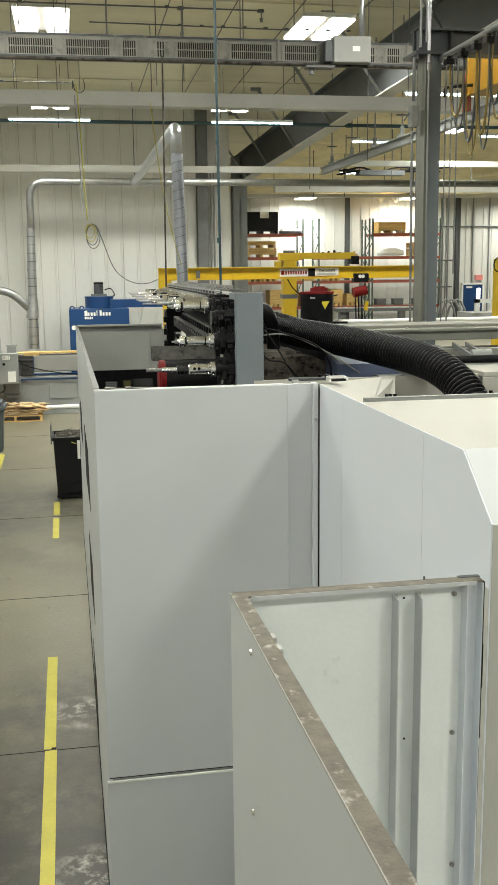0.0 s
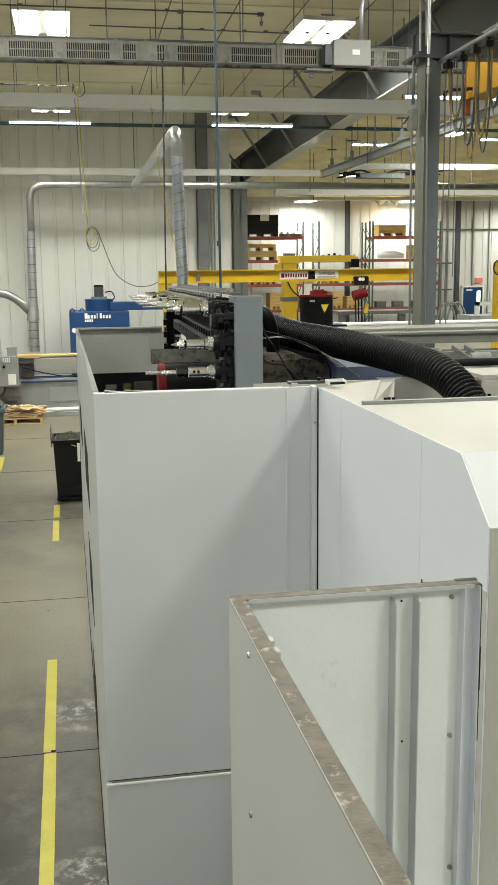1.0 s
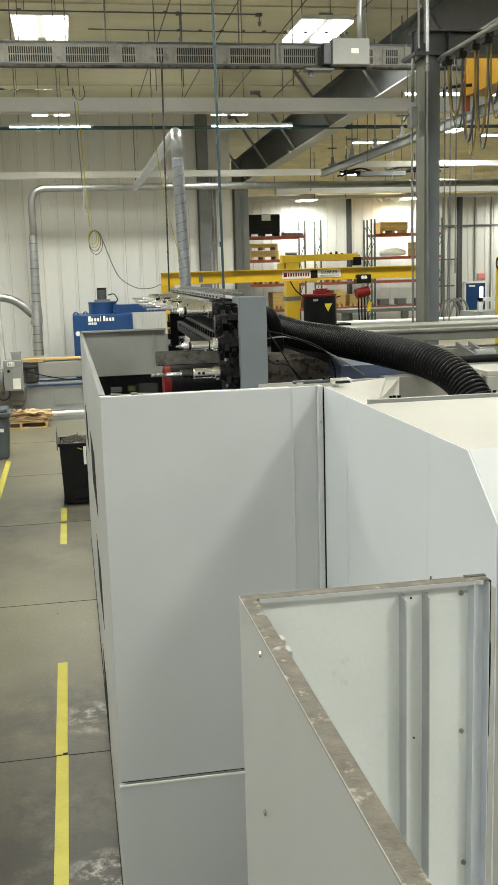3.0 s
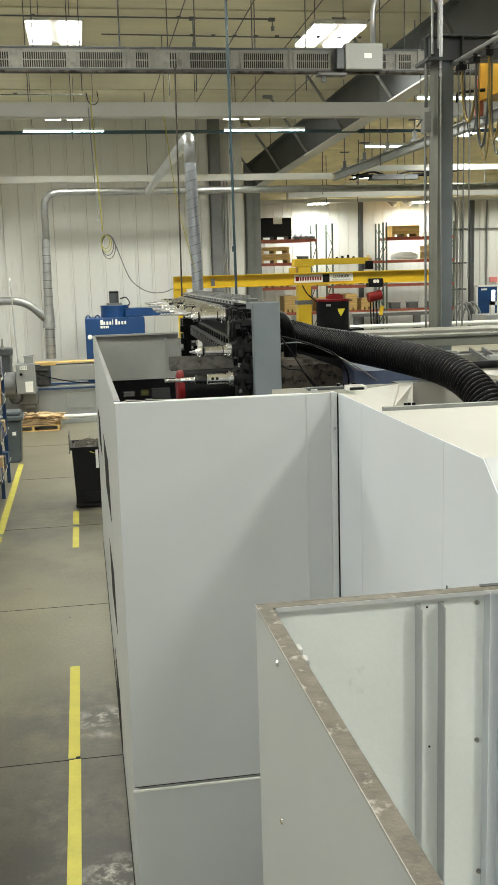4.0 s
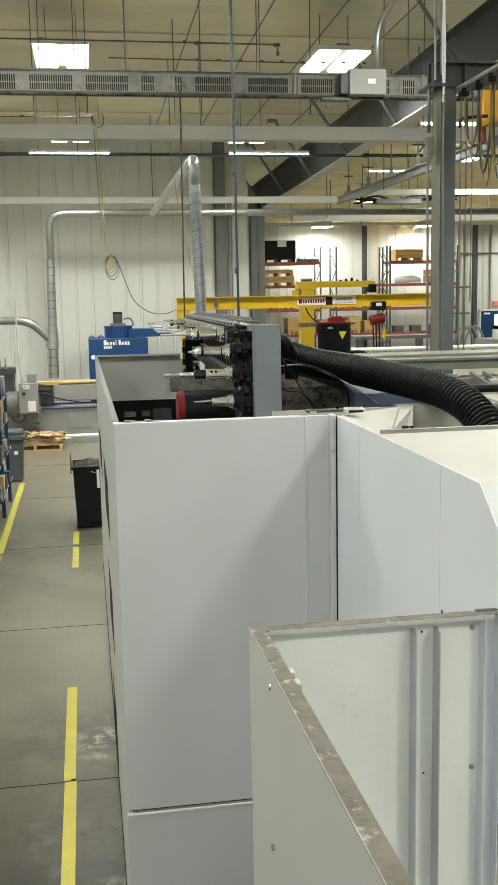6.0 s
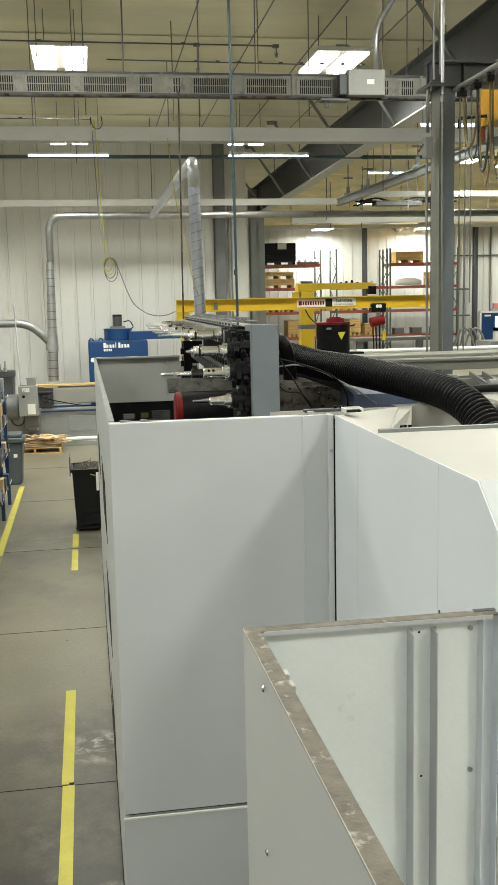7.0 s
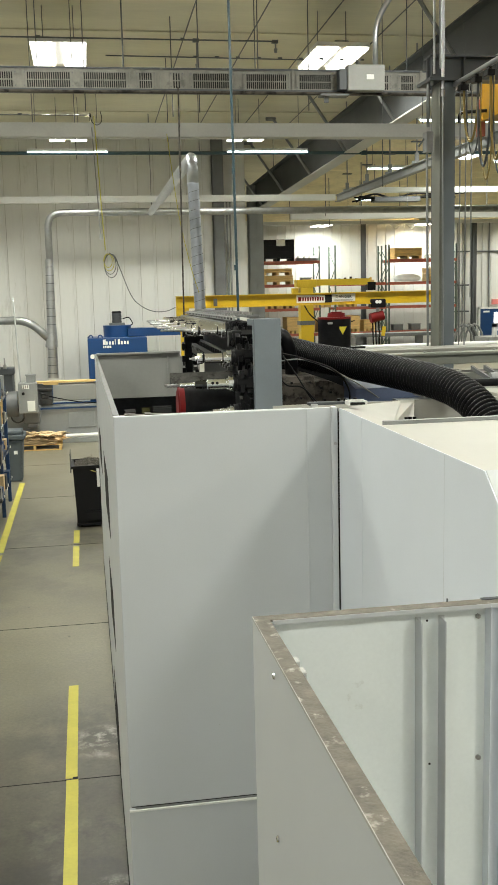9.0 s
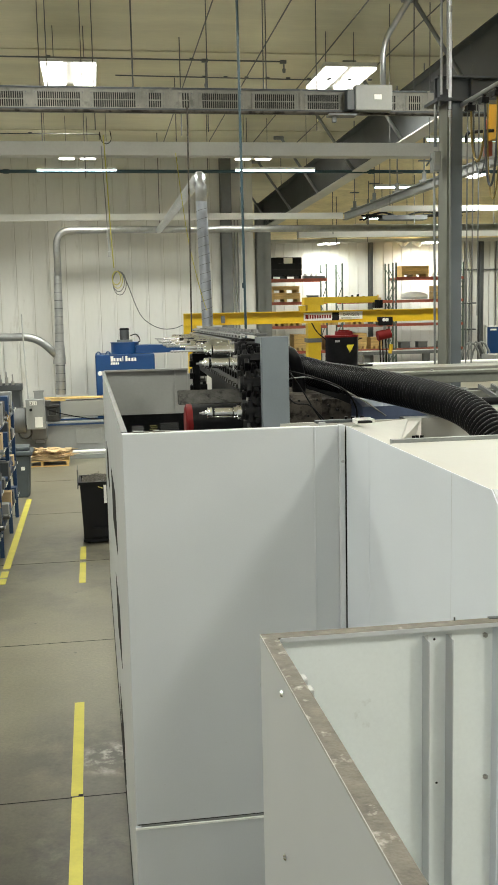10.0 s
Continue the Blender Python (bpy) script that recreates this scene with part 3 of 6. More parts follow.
part("top_panel", boxes((CX + 0.0045, 3.6, 2.373, 3.30, 2.504, 2.515)), "cream", cab, "cream top panel with scuffs")
part("top_lip", boxes((CX + 0.02, 3.6, 3.30, 3.325, 2.50, 2.528)), "mid_grey", cab, "grey folded lip")
part("inner_floor", boxes((CX + 0.01, 2.32, 3.33, 5.345, 2.2, 2.22)), "cream", cab)
# folded cover: a bright sloping face, its shaded flank and their thickness
bm = Q()
face = [(CX + 0.006, 3.345, 2.503), (CX + 0.006, 3.87, 2.511), (1.233, 4.3, 2.472), (1.734, 5.335, 2.361), (1.142, 3.6, 2.485)]
flank = [face[4], face[3], (1.818, 5.338, 2.366), (1.811, 5.338, 2.222), (1.22, 3.6, 2.222)]
for ring_of in (face, flank):
    up = [bm.verts.new(p) for p in ring_of]
    dn = [bm.verts.new((x - 0.004, y, z - 0.012)) for x, y, z in ring_of]
    bm.faces.new(up)
    bm.faces.new(dn[::-1])
    for k in range(5):
        bm.faces.new((up[k], dn[k], dn[(k + 1) % 5], up[(k + 1) % 5]))
bmesh.ops.recalc_face_normals(bm, faces=bm.faces)
part("inner_slope", bm, "cream", cab, "sloping white cover plate")
part("rear_panel", boxes((CX + 0.01, 2.32, 5.345, 5.365, 0, 2.36)), "cream", cab)
part("drip_line", boxes((1.31, 1.95, 5.30, 5.344, 2.222, 2.232), (1.31, 1.40, 5.26, 5.30, 2.222, 2.25), bevel=0.003), "cast", cab, "oily residue along the fold")
part("stained_edge", boxes((CX - 0.0015, CX, 2.186, 2.262, 0, 2.20)), "dirty_panel", cab, "darker blotchy edge strip")
part("bend_line", boxes((CX - 0.0012, CX, 3.52, 3.535, 0, 2.512), bevel=0.0005), "panel_white", cab)
part("panel_seam", boxes((CX - 0.0006, CX, 2.66, 2.661, 0, 2.51)), "panel", cab)
lb = thing("top_latch", (1.03, 3.95, 2.515), "dark steel latch bar on the cabinet edge", "latch")
part("bar", boxes((0.9, 1.13, 3.99, 4.03, 2.513, 2.525), bevel=0.003), "slate", lb)
for x, r in ((1.035, 0.008), (1.065, 0.010), (1.105, 0.009)):
    part("knob", cyl(Q(), (x, 4.012, 2.525), (x, 4.012, 2.536), r, seg=10), "black", lb)
part("catch", boxes((1.055, 1.062, 3.93, 3.99, 2.514, 2.53), (1.128, 1.135, 3.93, 3.99, 2.514, 2.53), (1.055, 1.135, 3.985, 3.99, 2.514, 2.532), (1.055, 1.135, 3.93, 3.935, 2.527, 2.531)), "white", lb, "white catch frame")
part("catch_slot", boxes((1.062, 1.128, 3.94, 3.985, 2.514, 2.522)), "ink", lb)
part("pad", boxes((0.91, 0.935, 3.97, 3.995, 2.505, 2.52)), "light_grey", lb)

# ---- main machining centre enclosure ----
EX, EY = 0.09, 3.862
VENTS = ((5.70, 7.05, 1.54, 1.92), (5.66, 6.75, 0.86, 1.23), (5.85, 6.85, 0.04, 0.39), (8.3, 9.5, 1.46, 1.80))
en = thing("machine_enclosure", (EX, EY, 0), "light grey sheet-metal enclosure of a machining centre, open at the top", "machine enclosure")
part("front_panel", boxes((EX, 0.8635, EY, EY + 0.03, 0.885, 2.517), bevel=0.004), "panel", en)
part("lower_panel", boxes((EX - 0.004, 0.985, EY - 0.006, EY + 0.03, 0, 0.868), bevel=0.004), "panel", en)
# highlight on the lower panel's upper edge, drawn as a white strip
part("panel_edge", boxes((EX - 0.004, 0.985, EY - 0.009, EY, 0.866, 0.873)), "white", en)
part("panel_gap", boxes((EX + 0.02, 0.985, EY + 0.004, EY + 0.02, 0.872, 0.886)), "mid_grey", en)
part("gap_shadow", boxes((EX + 0.01, 0.985, EY + 0.001, EY + 0.02, 0.8825, 0.8855)), "ink", en)
bm = boxes((0.8635, 0.9655, EY, EY + 0.03, 0.873, 2.516))
for v in bm.verts:
    if v.co.x > 0.9 and v.co.y < EY + 0.01:
        v.co.y += 0.013
part("corner_panel", bm, "panel", en)
part("crease", boxes((0.859, 0.867, EY - 0.0035, EY, 0.876, 2.516), bevel=0.0016), "panel", en)
part("post", boxes((0.966, 0.9895, EY - 0.005, EY + 0.04, 0.873, 2.519), bevel=0.004), "panel", en)
# dark seam line; the inner box is added to stop light leaking through
part("seam_seal", boxes((0.9895, 0.9937, EY + 0.002, EY + 0.04, 0, 2.512), (0.9937, 1.004, EY - 0.005, EY + 0.04, 0, 2.498)), "ink", en)
part("screw", cyl(Q(), (0.979, EY - 0.005, 2.37), (0.979, EY - 0.010, 2.37), 0.007, 0.005, seg=10), "steel", en)
part("top_return", boxes((EX + 0.006, 0.855, EY + 0.03, EY + 0.06, 2.50, 2.515)), "panel", en)
part("side_panel", prism(Q(), [(EY + 0.03, 0), (EY + 0.03, 2.515), (11.0, 2.355), (11.0, 0)], EX, EX + 0.006), "panel", en)
# dark colour here offsets the overhead light that turned the edge white
part("side_flange", prism(Q(), [(EY + 0.06, 2.5148), (EY + 0.06, 2.5178), (11.0, 2.3585), (11.0, 2.3555)], EX - 0.001, EX + 0.024), "dark_grey", en, "dark folded top edge")
# dark line where the side panel meets the floor
part("foot_gap", boxes((EX - 0.005, EX, EY, 11.0, 0, 0.022)), "ink", en)
for (y0, y1, z0, z1) in VENTS:
    part("vent_opening", prism(Q(), [(y0, z0 + 0.04), (y0 + 0.15, z1), (y1, z1 - 0.03), (y1 - 0.12, z0)], EX - 0.002, EX + 0.001), "ink", en, "dark vent opening in the side panel")
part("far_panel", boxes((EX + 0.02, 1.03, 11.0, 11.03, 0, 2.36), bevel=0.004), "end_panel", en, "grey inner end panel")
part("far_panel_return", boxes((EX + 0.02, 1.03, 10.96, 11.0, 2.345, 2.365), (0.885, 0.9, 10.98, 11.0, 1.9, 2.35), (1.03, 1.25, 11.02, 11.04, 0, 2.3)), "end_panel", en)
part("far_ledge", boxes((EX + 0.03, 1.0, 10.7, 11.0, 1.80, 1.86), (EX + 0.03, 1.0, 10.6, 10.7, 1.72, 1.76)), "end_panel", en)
part("inner_floor", boxes((EX + 0.02, 3.2, EY + 0.04, 11.0, 0.9, 0.94)), "black", en, "dark oily interior floor")
part("chip_screen", boxes((0.11, 0.78, 8.8, 8.83, 0.94, 2.085)), "black", en)
def perforated(x0, x1, z0, z1, pitch):
    """Small round knock-outs in staggered rows."""
    bm = Q()
    for j in range(int((z1 - z0) / pitch)):
        for i in range(int((x1 - x0) / pitch)):
            x, z = x0 + (i + 0.5 * (j % 2)) * pitch, z0 + j * pitch
            cyl(bm, (x, 8.797, z), (x, 8.802, z), pitch * 0.34, seg=6)
    return bm
# white discs on the plate stand for light showing through holes
part("pale_perforation", perforated(0.319, 0.43, 1.945, 2.01, 0.0165), "white", en, "pale light through round holes")
part("yellowed_perforation", perforated(0.475, 0.555, 1.95, 2.01, 0.0165), "pale_yellow", en, "yellowish round holes")
part("grey_perforation", perforated(0.57, 0.74, 1.90, 2.02, 0.0165), "mid_grey", en, "grey round holes")
part("right_wall", boxes((1.36, 1.39, 5.6, 11.0, 0.94, 2.1)), "cast", en)
for (x, z, w, h) in ((0.098, 2.30, 0.0012, 0.012), (0.10, 1.62, 0.002, 0.006), (0.33, 0.93, 0.010, 0.0015), (0.47, 1.21, 0.004, 0.003), (0.62, 1.44, 0.0015, 0.016), (0.21, 1.05, 0.006, 0.002)):
    part("paint_chip", boxes((x, x + w, EY - 0.0006, EY + 0.001, z, z + h)), "light_grey", en)
part("swarf", boxes(*[(0.115 + 0.02 * i, 0.135 + 0.021 * i, 3.88, 3.91 + 0.006 * (i % 3), 2.515, 2.5165 + 0.002 * ((i * 7) % 4)) for i in range(9)]), "steel_chips", en)

# ---- tool magazine: a chain loop in an upright plane ----
RC, YC, ZC, TX = 0.41, 5.87, 2.36, 0.835
GX = TX - 0.03  # gauge line of the tools
POTS = 67
PITCH = RC * radians(22.6)
RUN = (POTS * PITCH - 2 * math.pi * RC) / 2
START = radians(82.0)


def on_chain(u):
    """Pose on the loop at u metres past the first pot's resting place, upwards and then away along the top."""
    w = (u - RC * START) % (POTS * PITCH)
    if w < RUN:
        y, z, turn = YC + w, ZC + RC, 0.0
    elif w < RUN + math.pi * RC:
        a = (w - RUN) / RC
        y, z, turn = YC + RUN + RC * math.sin(a), ZC + RC * math.cos(a), -a
    elif w < 2 * RUN + math.pi * RC:
        y, z, turn = YC + RUN - (w - RUN - math.pi * RC), ZC - RC, -math.pi
    else:
        a = (POTS * PITCH - w) / RC
        y, z, turn = YC - RC * math.sin(a), ZC + RC * math.cos(a), a
    return y, z, math.degrees(turn)


mag = thing("tool_magazine", (TX, YC, 0.94), "chain tool magazine with black pots and a blue-grey end cover", "tool magazine")
mag.location.x += 0.0165
mag.rotation_euler = (radians(-0.5), 0, radians(-2.3))
SKEW = Matrix.Translation((TX + 0.0165, YC, 0.94)) @ Matrix.Rotation(radians(-2.3), 4, "Z") @ Matrix.Rotation(radians(-0.5), 4, "X") @ Matrix.Translation((-TX, -YC, -0.94))
part("end_cover", boxes((0.911, 1.064, 5.343, 5.40, 0.94, 2.838), bevel=0.006), "cover", mag, "blue-grey painted end cover")
part("cover_top", boxes((0.911, 1.062, 5.40, 5.62, 2.80, 2.834), (1.048, 1.062, 5.40, 5.75, 0.94, 2.81)), "cover", mag)
part("back_plate", boxes((1.03, 1.045, 5.75, 10.4, 1.75, 2.80)), "black", mag)
part("top_rail", boxes((0.842, 0.850, 5.72, 10.5, 2.822, 2.844), (0.850, 0.880, 5.72, 10.5, 2.836, 2.844)), "mid_grey", mag, "grey slotted guide rail")
part("second_rail", boxes((0.93, 1.0, 5.75, 10.5, 2.838, 2.852), bevel=0.003), "dark_grey", mag)
for i in range(24):
    y = 5.85 + i * 0.19
    part("rail_bolt", cyl(Q(), (0.955, y, 2.852), (0.955, y, 2.872), 0.016, seg=8), "steel", mag)
    part("rail_bolt", cyl(Q(), (0.862, y + 0.05, 2.844), (0.862, y + 0.05, 2.854), 0.009, seg=8), "steel", mag)
for i in range(24):
    part("rail_slot", boxes((0.840, 0.842, 5.78 + i * 0.19, 5.86 + i * 0.19, 2.827, 2.839)), "ink", mag)
for i in range(30):
    y = 5.93 + i * 0.15
    part("rail_slot", boxes((0.94, 0.99, y, y + 0.05, 2.852, 2.8535)), "ink", mag)
part("lower_guide", boxes((0.83, 0.85, 5.85, 10.3, 2.545, 2.63), bevel=0.004), "oily_grey", mag, "dark toothed chain guide")
for i in range(27):
    part("guide_bolt", cyl(Q(), (0.83, 5.92 + i * 0.16, 2.60), (0.82, 5.92 + i * 0.16, 2.60), 0.02, seg=10), "ink", mag)
    part("guide_tooth", boxes((0.82, 0.85, 5.87 + i * 0.16, 5.94 + i * 0.16, 2.525, 2.546)), "oily_grey", mag)
part("under_plate", boxes((0.86, 1.03, 5.9, 10.2, 2.45, 2.50)), "black", mag)
part("sprocket", cyl(cyl(Q(), (0.90, YC, ZC), (0.93, YC, ZC), RC - 0.07, seg=48), (0.88, YC, ZC), (1.03, YC, ZC), 0.09, seg=24), "black", mag)
part("chain_arc", sweep(Q(), [(0.855, YC - (RC - 0.05) * math.sin(a / 20 * math.pi), ZC + (RC - 0.05) * math.cos(a / 20 * math.pi)) for a in range(21)], 0.012, 6), "steel", mag)
part("cross_tray", prism(Q(), [(6.04, 2.505), (6.02, 2.51), (5.90, 2.435), (5.915, 2.43)], 0.476, 0.86), "tray", mag, "folded dark grey chip tray")
part("tray_end", prism(Q(), [(6.03, 2.505), (5.91, 2.435), (6.0, 2.43)], 0.474, 0.478), "ink", mag)
part("frame_post", boxes((0.70, 0.76, 8.2, 8.28, 0.94, 2.66), (0.72, 0.86, 8.2, 8.26, 2.60, 2.66), bevel=0.004), "black", mag)
for i in range(6):
    part("post_block", boxes((0.675, 0.705, 8.17, 8.22, 2.05 + 0.1 * i, 2.1 + 0.1 * i), bevel=0.004), "black", mag)
mo = thing("drive_motor", (0.68, YC, ZC - 0.12), "black drive motor with a red end cap", "motor")
part("body", cyl(Q(), (0.56, YC, ZC - 0.03), (0.86, YC, ZC - 0.03), 0.106, seg=32), "black", mo)
part("end_cap", cyl(cyl(Q(), (0.53, YC, ZC - 0.03), (0.562, YC, ZC - 0.03), 0.11, seg=12), (0.522, YC, ZC - 0.03), (0.53, YC, ZC - 0.03), 0.09, 0.105, seg=12), "red", mo, "red end cap")

# pots of the chain
def pot_mesh():
    bm = Q()
    cyl(bm, (0.0, 0, 0), (0.02, 0, 0), 0.042, 0.046, seg=20)
    cyl(bm, (0.02, 0, 0), (0.075, 0, 0), 0.050, seg=20)
    cyl(bm, (0.075, 0, 0), (0.175, 0, 0), 0.040, seg=20)
    box(bm, 0.036, 0.062, -0.064, 0.064, -0.042, 0.046, bevel=0.004)
    box(bm, 0.088, 0.105, -0.078, 0.078, -0.03, 0.03, bevel=0.003)
    box(bm, 0.070, 0.14, -0.036, 0.020, 0.02, 0.046, bevel=0.003)
    box(bm, 0.075, 0.10, -0.068, -0.04, -0.026, 0.040, bevel=0.003)
    box(bm, 0.125, 0.165, -0.060, -0.03, -0.036, 0.030, bevel=0.003)
    return bm


def pose_rows(k):
    rows = []
    for t, s in CHAIN:
        y, z, a = on_chain((k + s) * PITCH)
        rows.append((t, y, z, a))
    for i in range(1, len(rows)):  # keep the turn continuous
        t, y, z, a = rows[i]
        while a - rows[i - 1][3] > 180:
            a -= 360
        while a - rows[i - 1][3] < -180:
            a += 360
        rows[i] = (t, y, z, a)
    return rows


CHAIN = [(0.0, 0.0), (5.0, 0.0), (5.15, 0.03), (5.3, 0.14), (5.5, 0.40), (5.7, 0.62), (5.9, 0.85), (6.1, 0.99), (6.3, 1.0), (8.4, 1.0), (8.55, 0.96), (8.7, 0.79), (8.9, 0.52), (9.0, 0.38),
         (9.2, 0.05), (9.4, -0.28), (9.6, -0.60), (9.8, -0.87), (9.9, -0.96), (10.0, -1.0)]
MOVES = []
pot = part("tool_pot", pot_mesh(), "black", None)
def link_mesh():
    bm = Q()
    for x in (0.108, 0.146):
        box(bm, x, x + 0.007, -0.088, 0.088, -0.028, 0.004, bevel=0.002)
    for y in (-0.07, 0.07):
        cyl(bm, (0.10, y, -0.012), (0.16, y, -0.012), 0.012, seg=10)
    box(bm, 0.012, 0.03, -0.05, -0.036, -0.012, 0.012)
    return bm


LINK = part("chain_link", link_mesh(), "oily_grey", None).data
bpy.data.objects.remove(bpy.data.objects["chain_link"])
LIP = part("pot_lip", cyl(Q(), (-0.002, 0, 0), (0.003, 0, 0), 0.047, seg=20), "oily_grey", None).data
bpy.data.objects.remove(bpy.data.objects["pot_lip"])
for i in range(POTS):
    p = pot if i == 0 else new("tool_pot", pot.data)
    p.parent = mag
    lip = new("pot_lip", LIP)
    lip.parent = p
    link = new("chain_link", LINK)
    link.parent = p
    MOVES.append((p, i if i < 45 else i - POTS, -ORIGIN[mag.name]))


# tools: local x runs from the gauge line (0) out to the cutter (negative)
def ring(bm, rows, seg=18):
    """A turned body: rows of x and radius."""
    rings = []
    for x, r in rows:
        rings.append([bm.verts.new((x * 0.9, r * 1.15 * math.cos(2 * math.pi * k / seg), r * 1.15 * math.sin(2 * math.pi * k / seg))) for k in range(seg)])
    for (xa, ra), (xb, rb), a, b in zip(rows, rows[1:], rings, rings[1:]):
        step = abs(ra - rb) > abs(xa - xb)
        for k in range(seg):
            f = bm.faces.new((a[k], a[(k + 1) % seg], b[(k + 1) % seg], b[k]))
            f.smooth = not step
        for rg in (a, b):
            for k in range(seg):
                e = bm.edges.get((rg[k], rg[(k + 1) % seg]))
                if e:
                    e.smooth = False
    bm.faces.new(rings[0])
    bm.faces.new(rings[-1][::-1])
    bmesh.ops.recalc_face_normals(bm, faces=bm.faces)
    return bm


def flange(t):
    part("flange", ring(Q(), [(0.006, 0.036), (-0.003, 0.039), (-0.010, 0.039), (-0.0101, 0.033), (-0.016, 0.033), (-0.0161, 0.039), (-0.026, 0.039), (-0.030, 0.031)], 24), "chrome", t)
    part("drive_key", boxes((-0.026, 0.0, -0.01, 0.01, 0.03, 0.048)), "steel", t)


def flutes(x0, x1, r, turns=2.5):
    bm = Q()
    n = 28
    for ph in (0, math.pi):
        pts = [(0.9 * (x0 + (x1 - x0) * i / n), r * 0.5 * math.cos(ph + turns * 2 * math.pi * i / n), r * 0.5 * math.sin(ph + turns * 2 * math.pi * i / n)) for i in range(n + 1)]
        sweep(bm, pts, r * 0.52, 6)
    return bm


def tool(kind):
    names = {
        "drill": "twist drill in a chrome holder with a black collet nut",
        "collet": "long bright steel collet holder with a short cutter",
        "taper": "bright steel holder with a slim tapered dark nose",
        "long": "bright steel holder with a long slender drill",
        "mill": "stepped bright steel shell-mill holder",
        "bore": "bright steel holder with a black boring head",
    }
    t = thing("tool_holder", (0, 0, 0), names[kind], "tool holder", "tools in the magazine")
    flange(t)
    if kind == "drill":
        part("body", ring(Q(), [(-0.026, 0.030), (-0.045, 0.030), (-0.0455, 0.0235), (-0.052, 0.0235), (-0.0525, 0.0265), (-0.16, 0.0265), (-0.165, 0.023)], 24), "chrome", t)
        part("set_screw", cyl(Q(), (-0.092, 0, 0.02), (-0.092, 0, 0.0312), 0.0085, seg=12), "ink", t)
        part("set_screw", cyl(Q(), (-0.117, 0, 0.02), (-0.117, 0, 0.0312), 0.0085, seg=12), "ink", t)
        part("collet_nut", ring(Q(), [(-0.165, 0.022), (-0.17, 0.0235), (-0.19, 0.0235), (-0.193, 0.022), (-0.235, 0.022), (-0.24, 0.018)], 20), "nut_steel", t)
        part("shank", ring(Q(), [(-0.235, 0.013), (-0.33, 0.0115)], 16), "chrome", t)
        part("cutter", flutes(-0.33, -0.425, 0.011, 2), "steel", t)
    elif kind == "collet":
        part("body", ring(Q(), [(-0.026, 0.0285), (-0.05, 0.0285), (-0.0505, 0.0225), (-0.056, 0.0225), (-0.0565, 0.0245), (-0.165, 0.0245), (-0.17, 0.020), (-0.18, 0.020)], 24), "chrome", t)
        part("collet_nut", ring(Q(), [(-0.18, 0.0255), (-0.184, 0.0275), (-0.196, 0.0275), (-0.1965, 0.0235), (-0.2, 0.0235), (-0.2005, 0.0275), (-0.212, 0.0265), (-0.215, 0.015), (-0.226, 0.014)], 20), "chrome", t)
        part("cutter", ring(Q(), [(-0.222, 0.009), (-0.243, 0.009), (-0.2431, 0.0055), (-0.262, 0.0045)], 12), "steel", t)
        # black rings, here and below, also imitate dark reflections in the steel
        part("groove", ring(Q(), [(-0.171, 0.0225), (-0.179, 0.0225)], 20), "ink", t)
        part("slot_ring", ring(Q(), [(-0.051, 0.0238), (-0.0555, 0.0238)], 20), "ink", t)
    elif kind == "taper":
        part("body", ring(Q(), [(-0.026, 0.030), (-0.042, 0.030), (-0.046, 0.0235), (-0.088, 0.0225), (-0.0885, 0.0195), (-0.13, 0.0195), (-0.134, 0.016)], 24), "chrome", t)
        part("cutter", ring(Q(), [(-0.134, 0.016), (-0.23, 0.006), (-0.245, 0.003)], 14), "nut_steel", t)
    elif kind == "long":
        part("groove", ring(Q(), [(-0.142, 0.0258), (-0.149, 0.0258)], 20), "ink", t)
        part("body", ring(Q(), [(-0.026, 0.030), (-0.044, 0.030), (-0.0445, 0.022), (-0.05, 0.022), (-0.0505, 0.025), (-0.15, 0.025), (-0.16, 0.02), (-0.176, 0.0195), (-0.1765, 0.0225), (-0.188, 0.0225), (-0.1885, 0.017), (-0.2, 0.016)], 24), "chrome", t)
        part("cutter", flutes(-0.2, -0.42, 0.008, 5), "steel", t)
    elif kind == "mill":
        part("groove", ring(Q(), [(-0.198, 0.0232), (-0.204, 0.0232)], 20), "ink", t)
        part("body", ring(Q(), [(-0.026, 0.029), (-0.09, 0.029), (-0.095, 0.022), (-0.2, 0.022), (-0.204, 0.027), (-0.235, 0.027), (-0.24, 0.016)], 24), "chrome", t)
        part("cutter", ring(Q(), [(-0.24, 0.012), (-0.31, 0.012), (-0.312, 0.004)], 14), "steel", t)
    else:
        part("body", ring(Q(), [(-0.026, 0.027), (-0.14, 0.027)], 24), "chrome", t)
        part("head", ring(Q(), [(-0.14, 0.03), (-0.21, 0.03), (-0.215, 0.02)], 20), "black", t)
        part("cutter", ring(Q(), [(-0.215, 0.011), (-0.33, 0.008)], 12), "chrome", t)
    return t


KINDS = ["drill", "collet", "", "collet", "long", "mill", "collet", "bore", "long", "mill", "taper", "drill", "collet", "long", "mill", "bore", "collet", "long", "drill", "mill",
         "taper", "", "collet", "long", "mill", "collet", "bore", "long", "mill", "collet"]
LOW = {-1: "taper", -2: "mill", -3: "drill", -4: "collet", -5: "", -6: "long", -7: "collet", -8: "bore", -9: "drill", -10: "", -11: "long", -12: "collet", -13: "mill", -14: "drill", -15: "bore", -16: "long"}
MASTER = {}
for k in list(range(len(KINDS))) + list(LOW):
    kind = KINDS[k] if k >= 0 else LOW[k]
    if not kind:
        continue
    if kind not in MASTER:
        MASTER[kind] = t = tool(kind)
    else:
        t = copy_thing(MASTER[kind], Matrix())
    MOVES.append((t, k, Vector()))


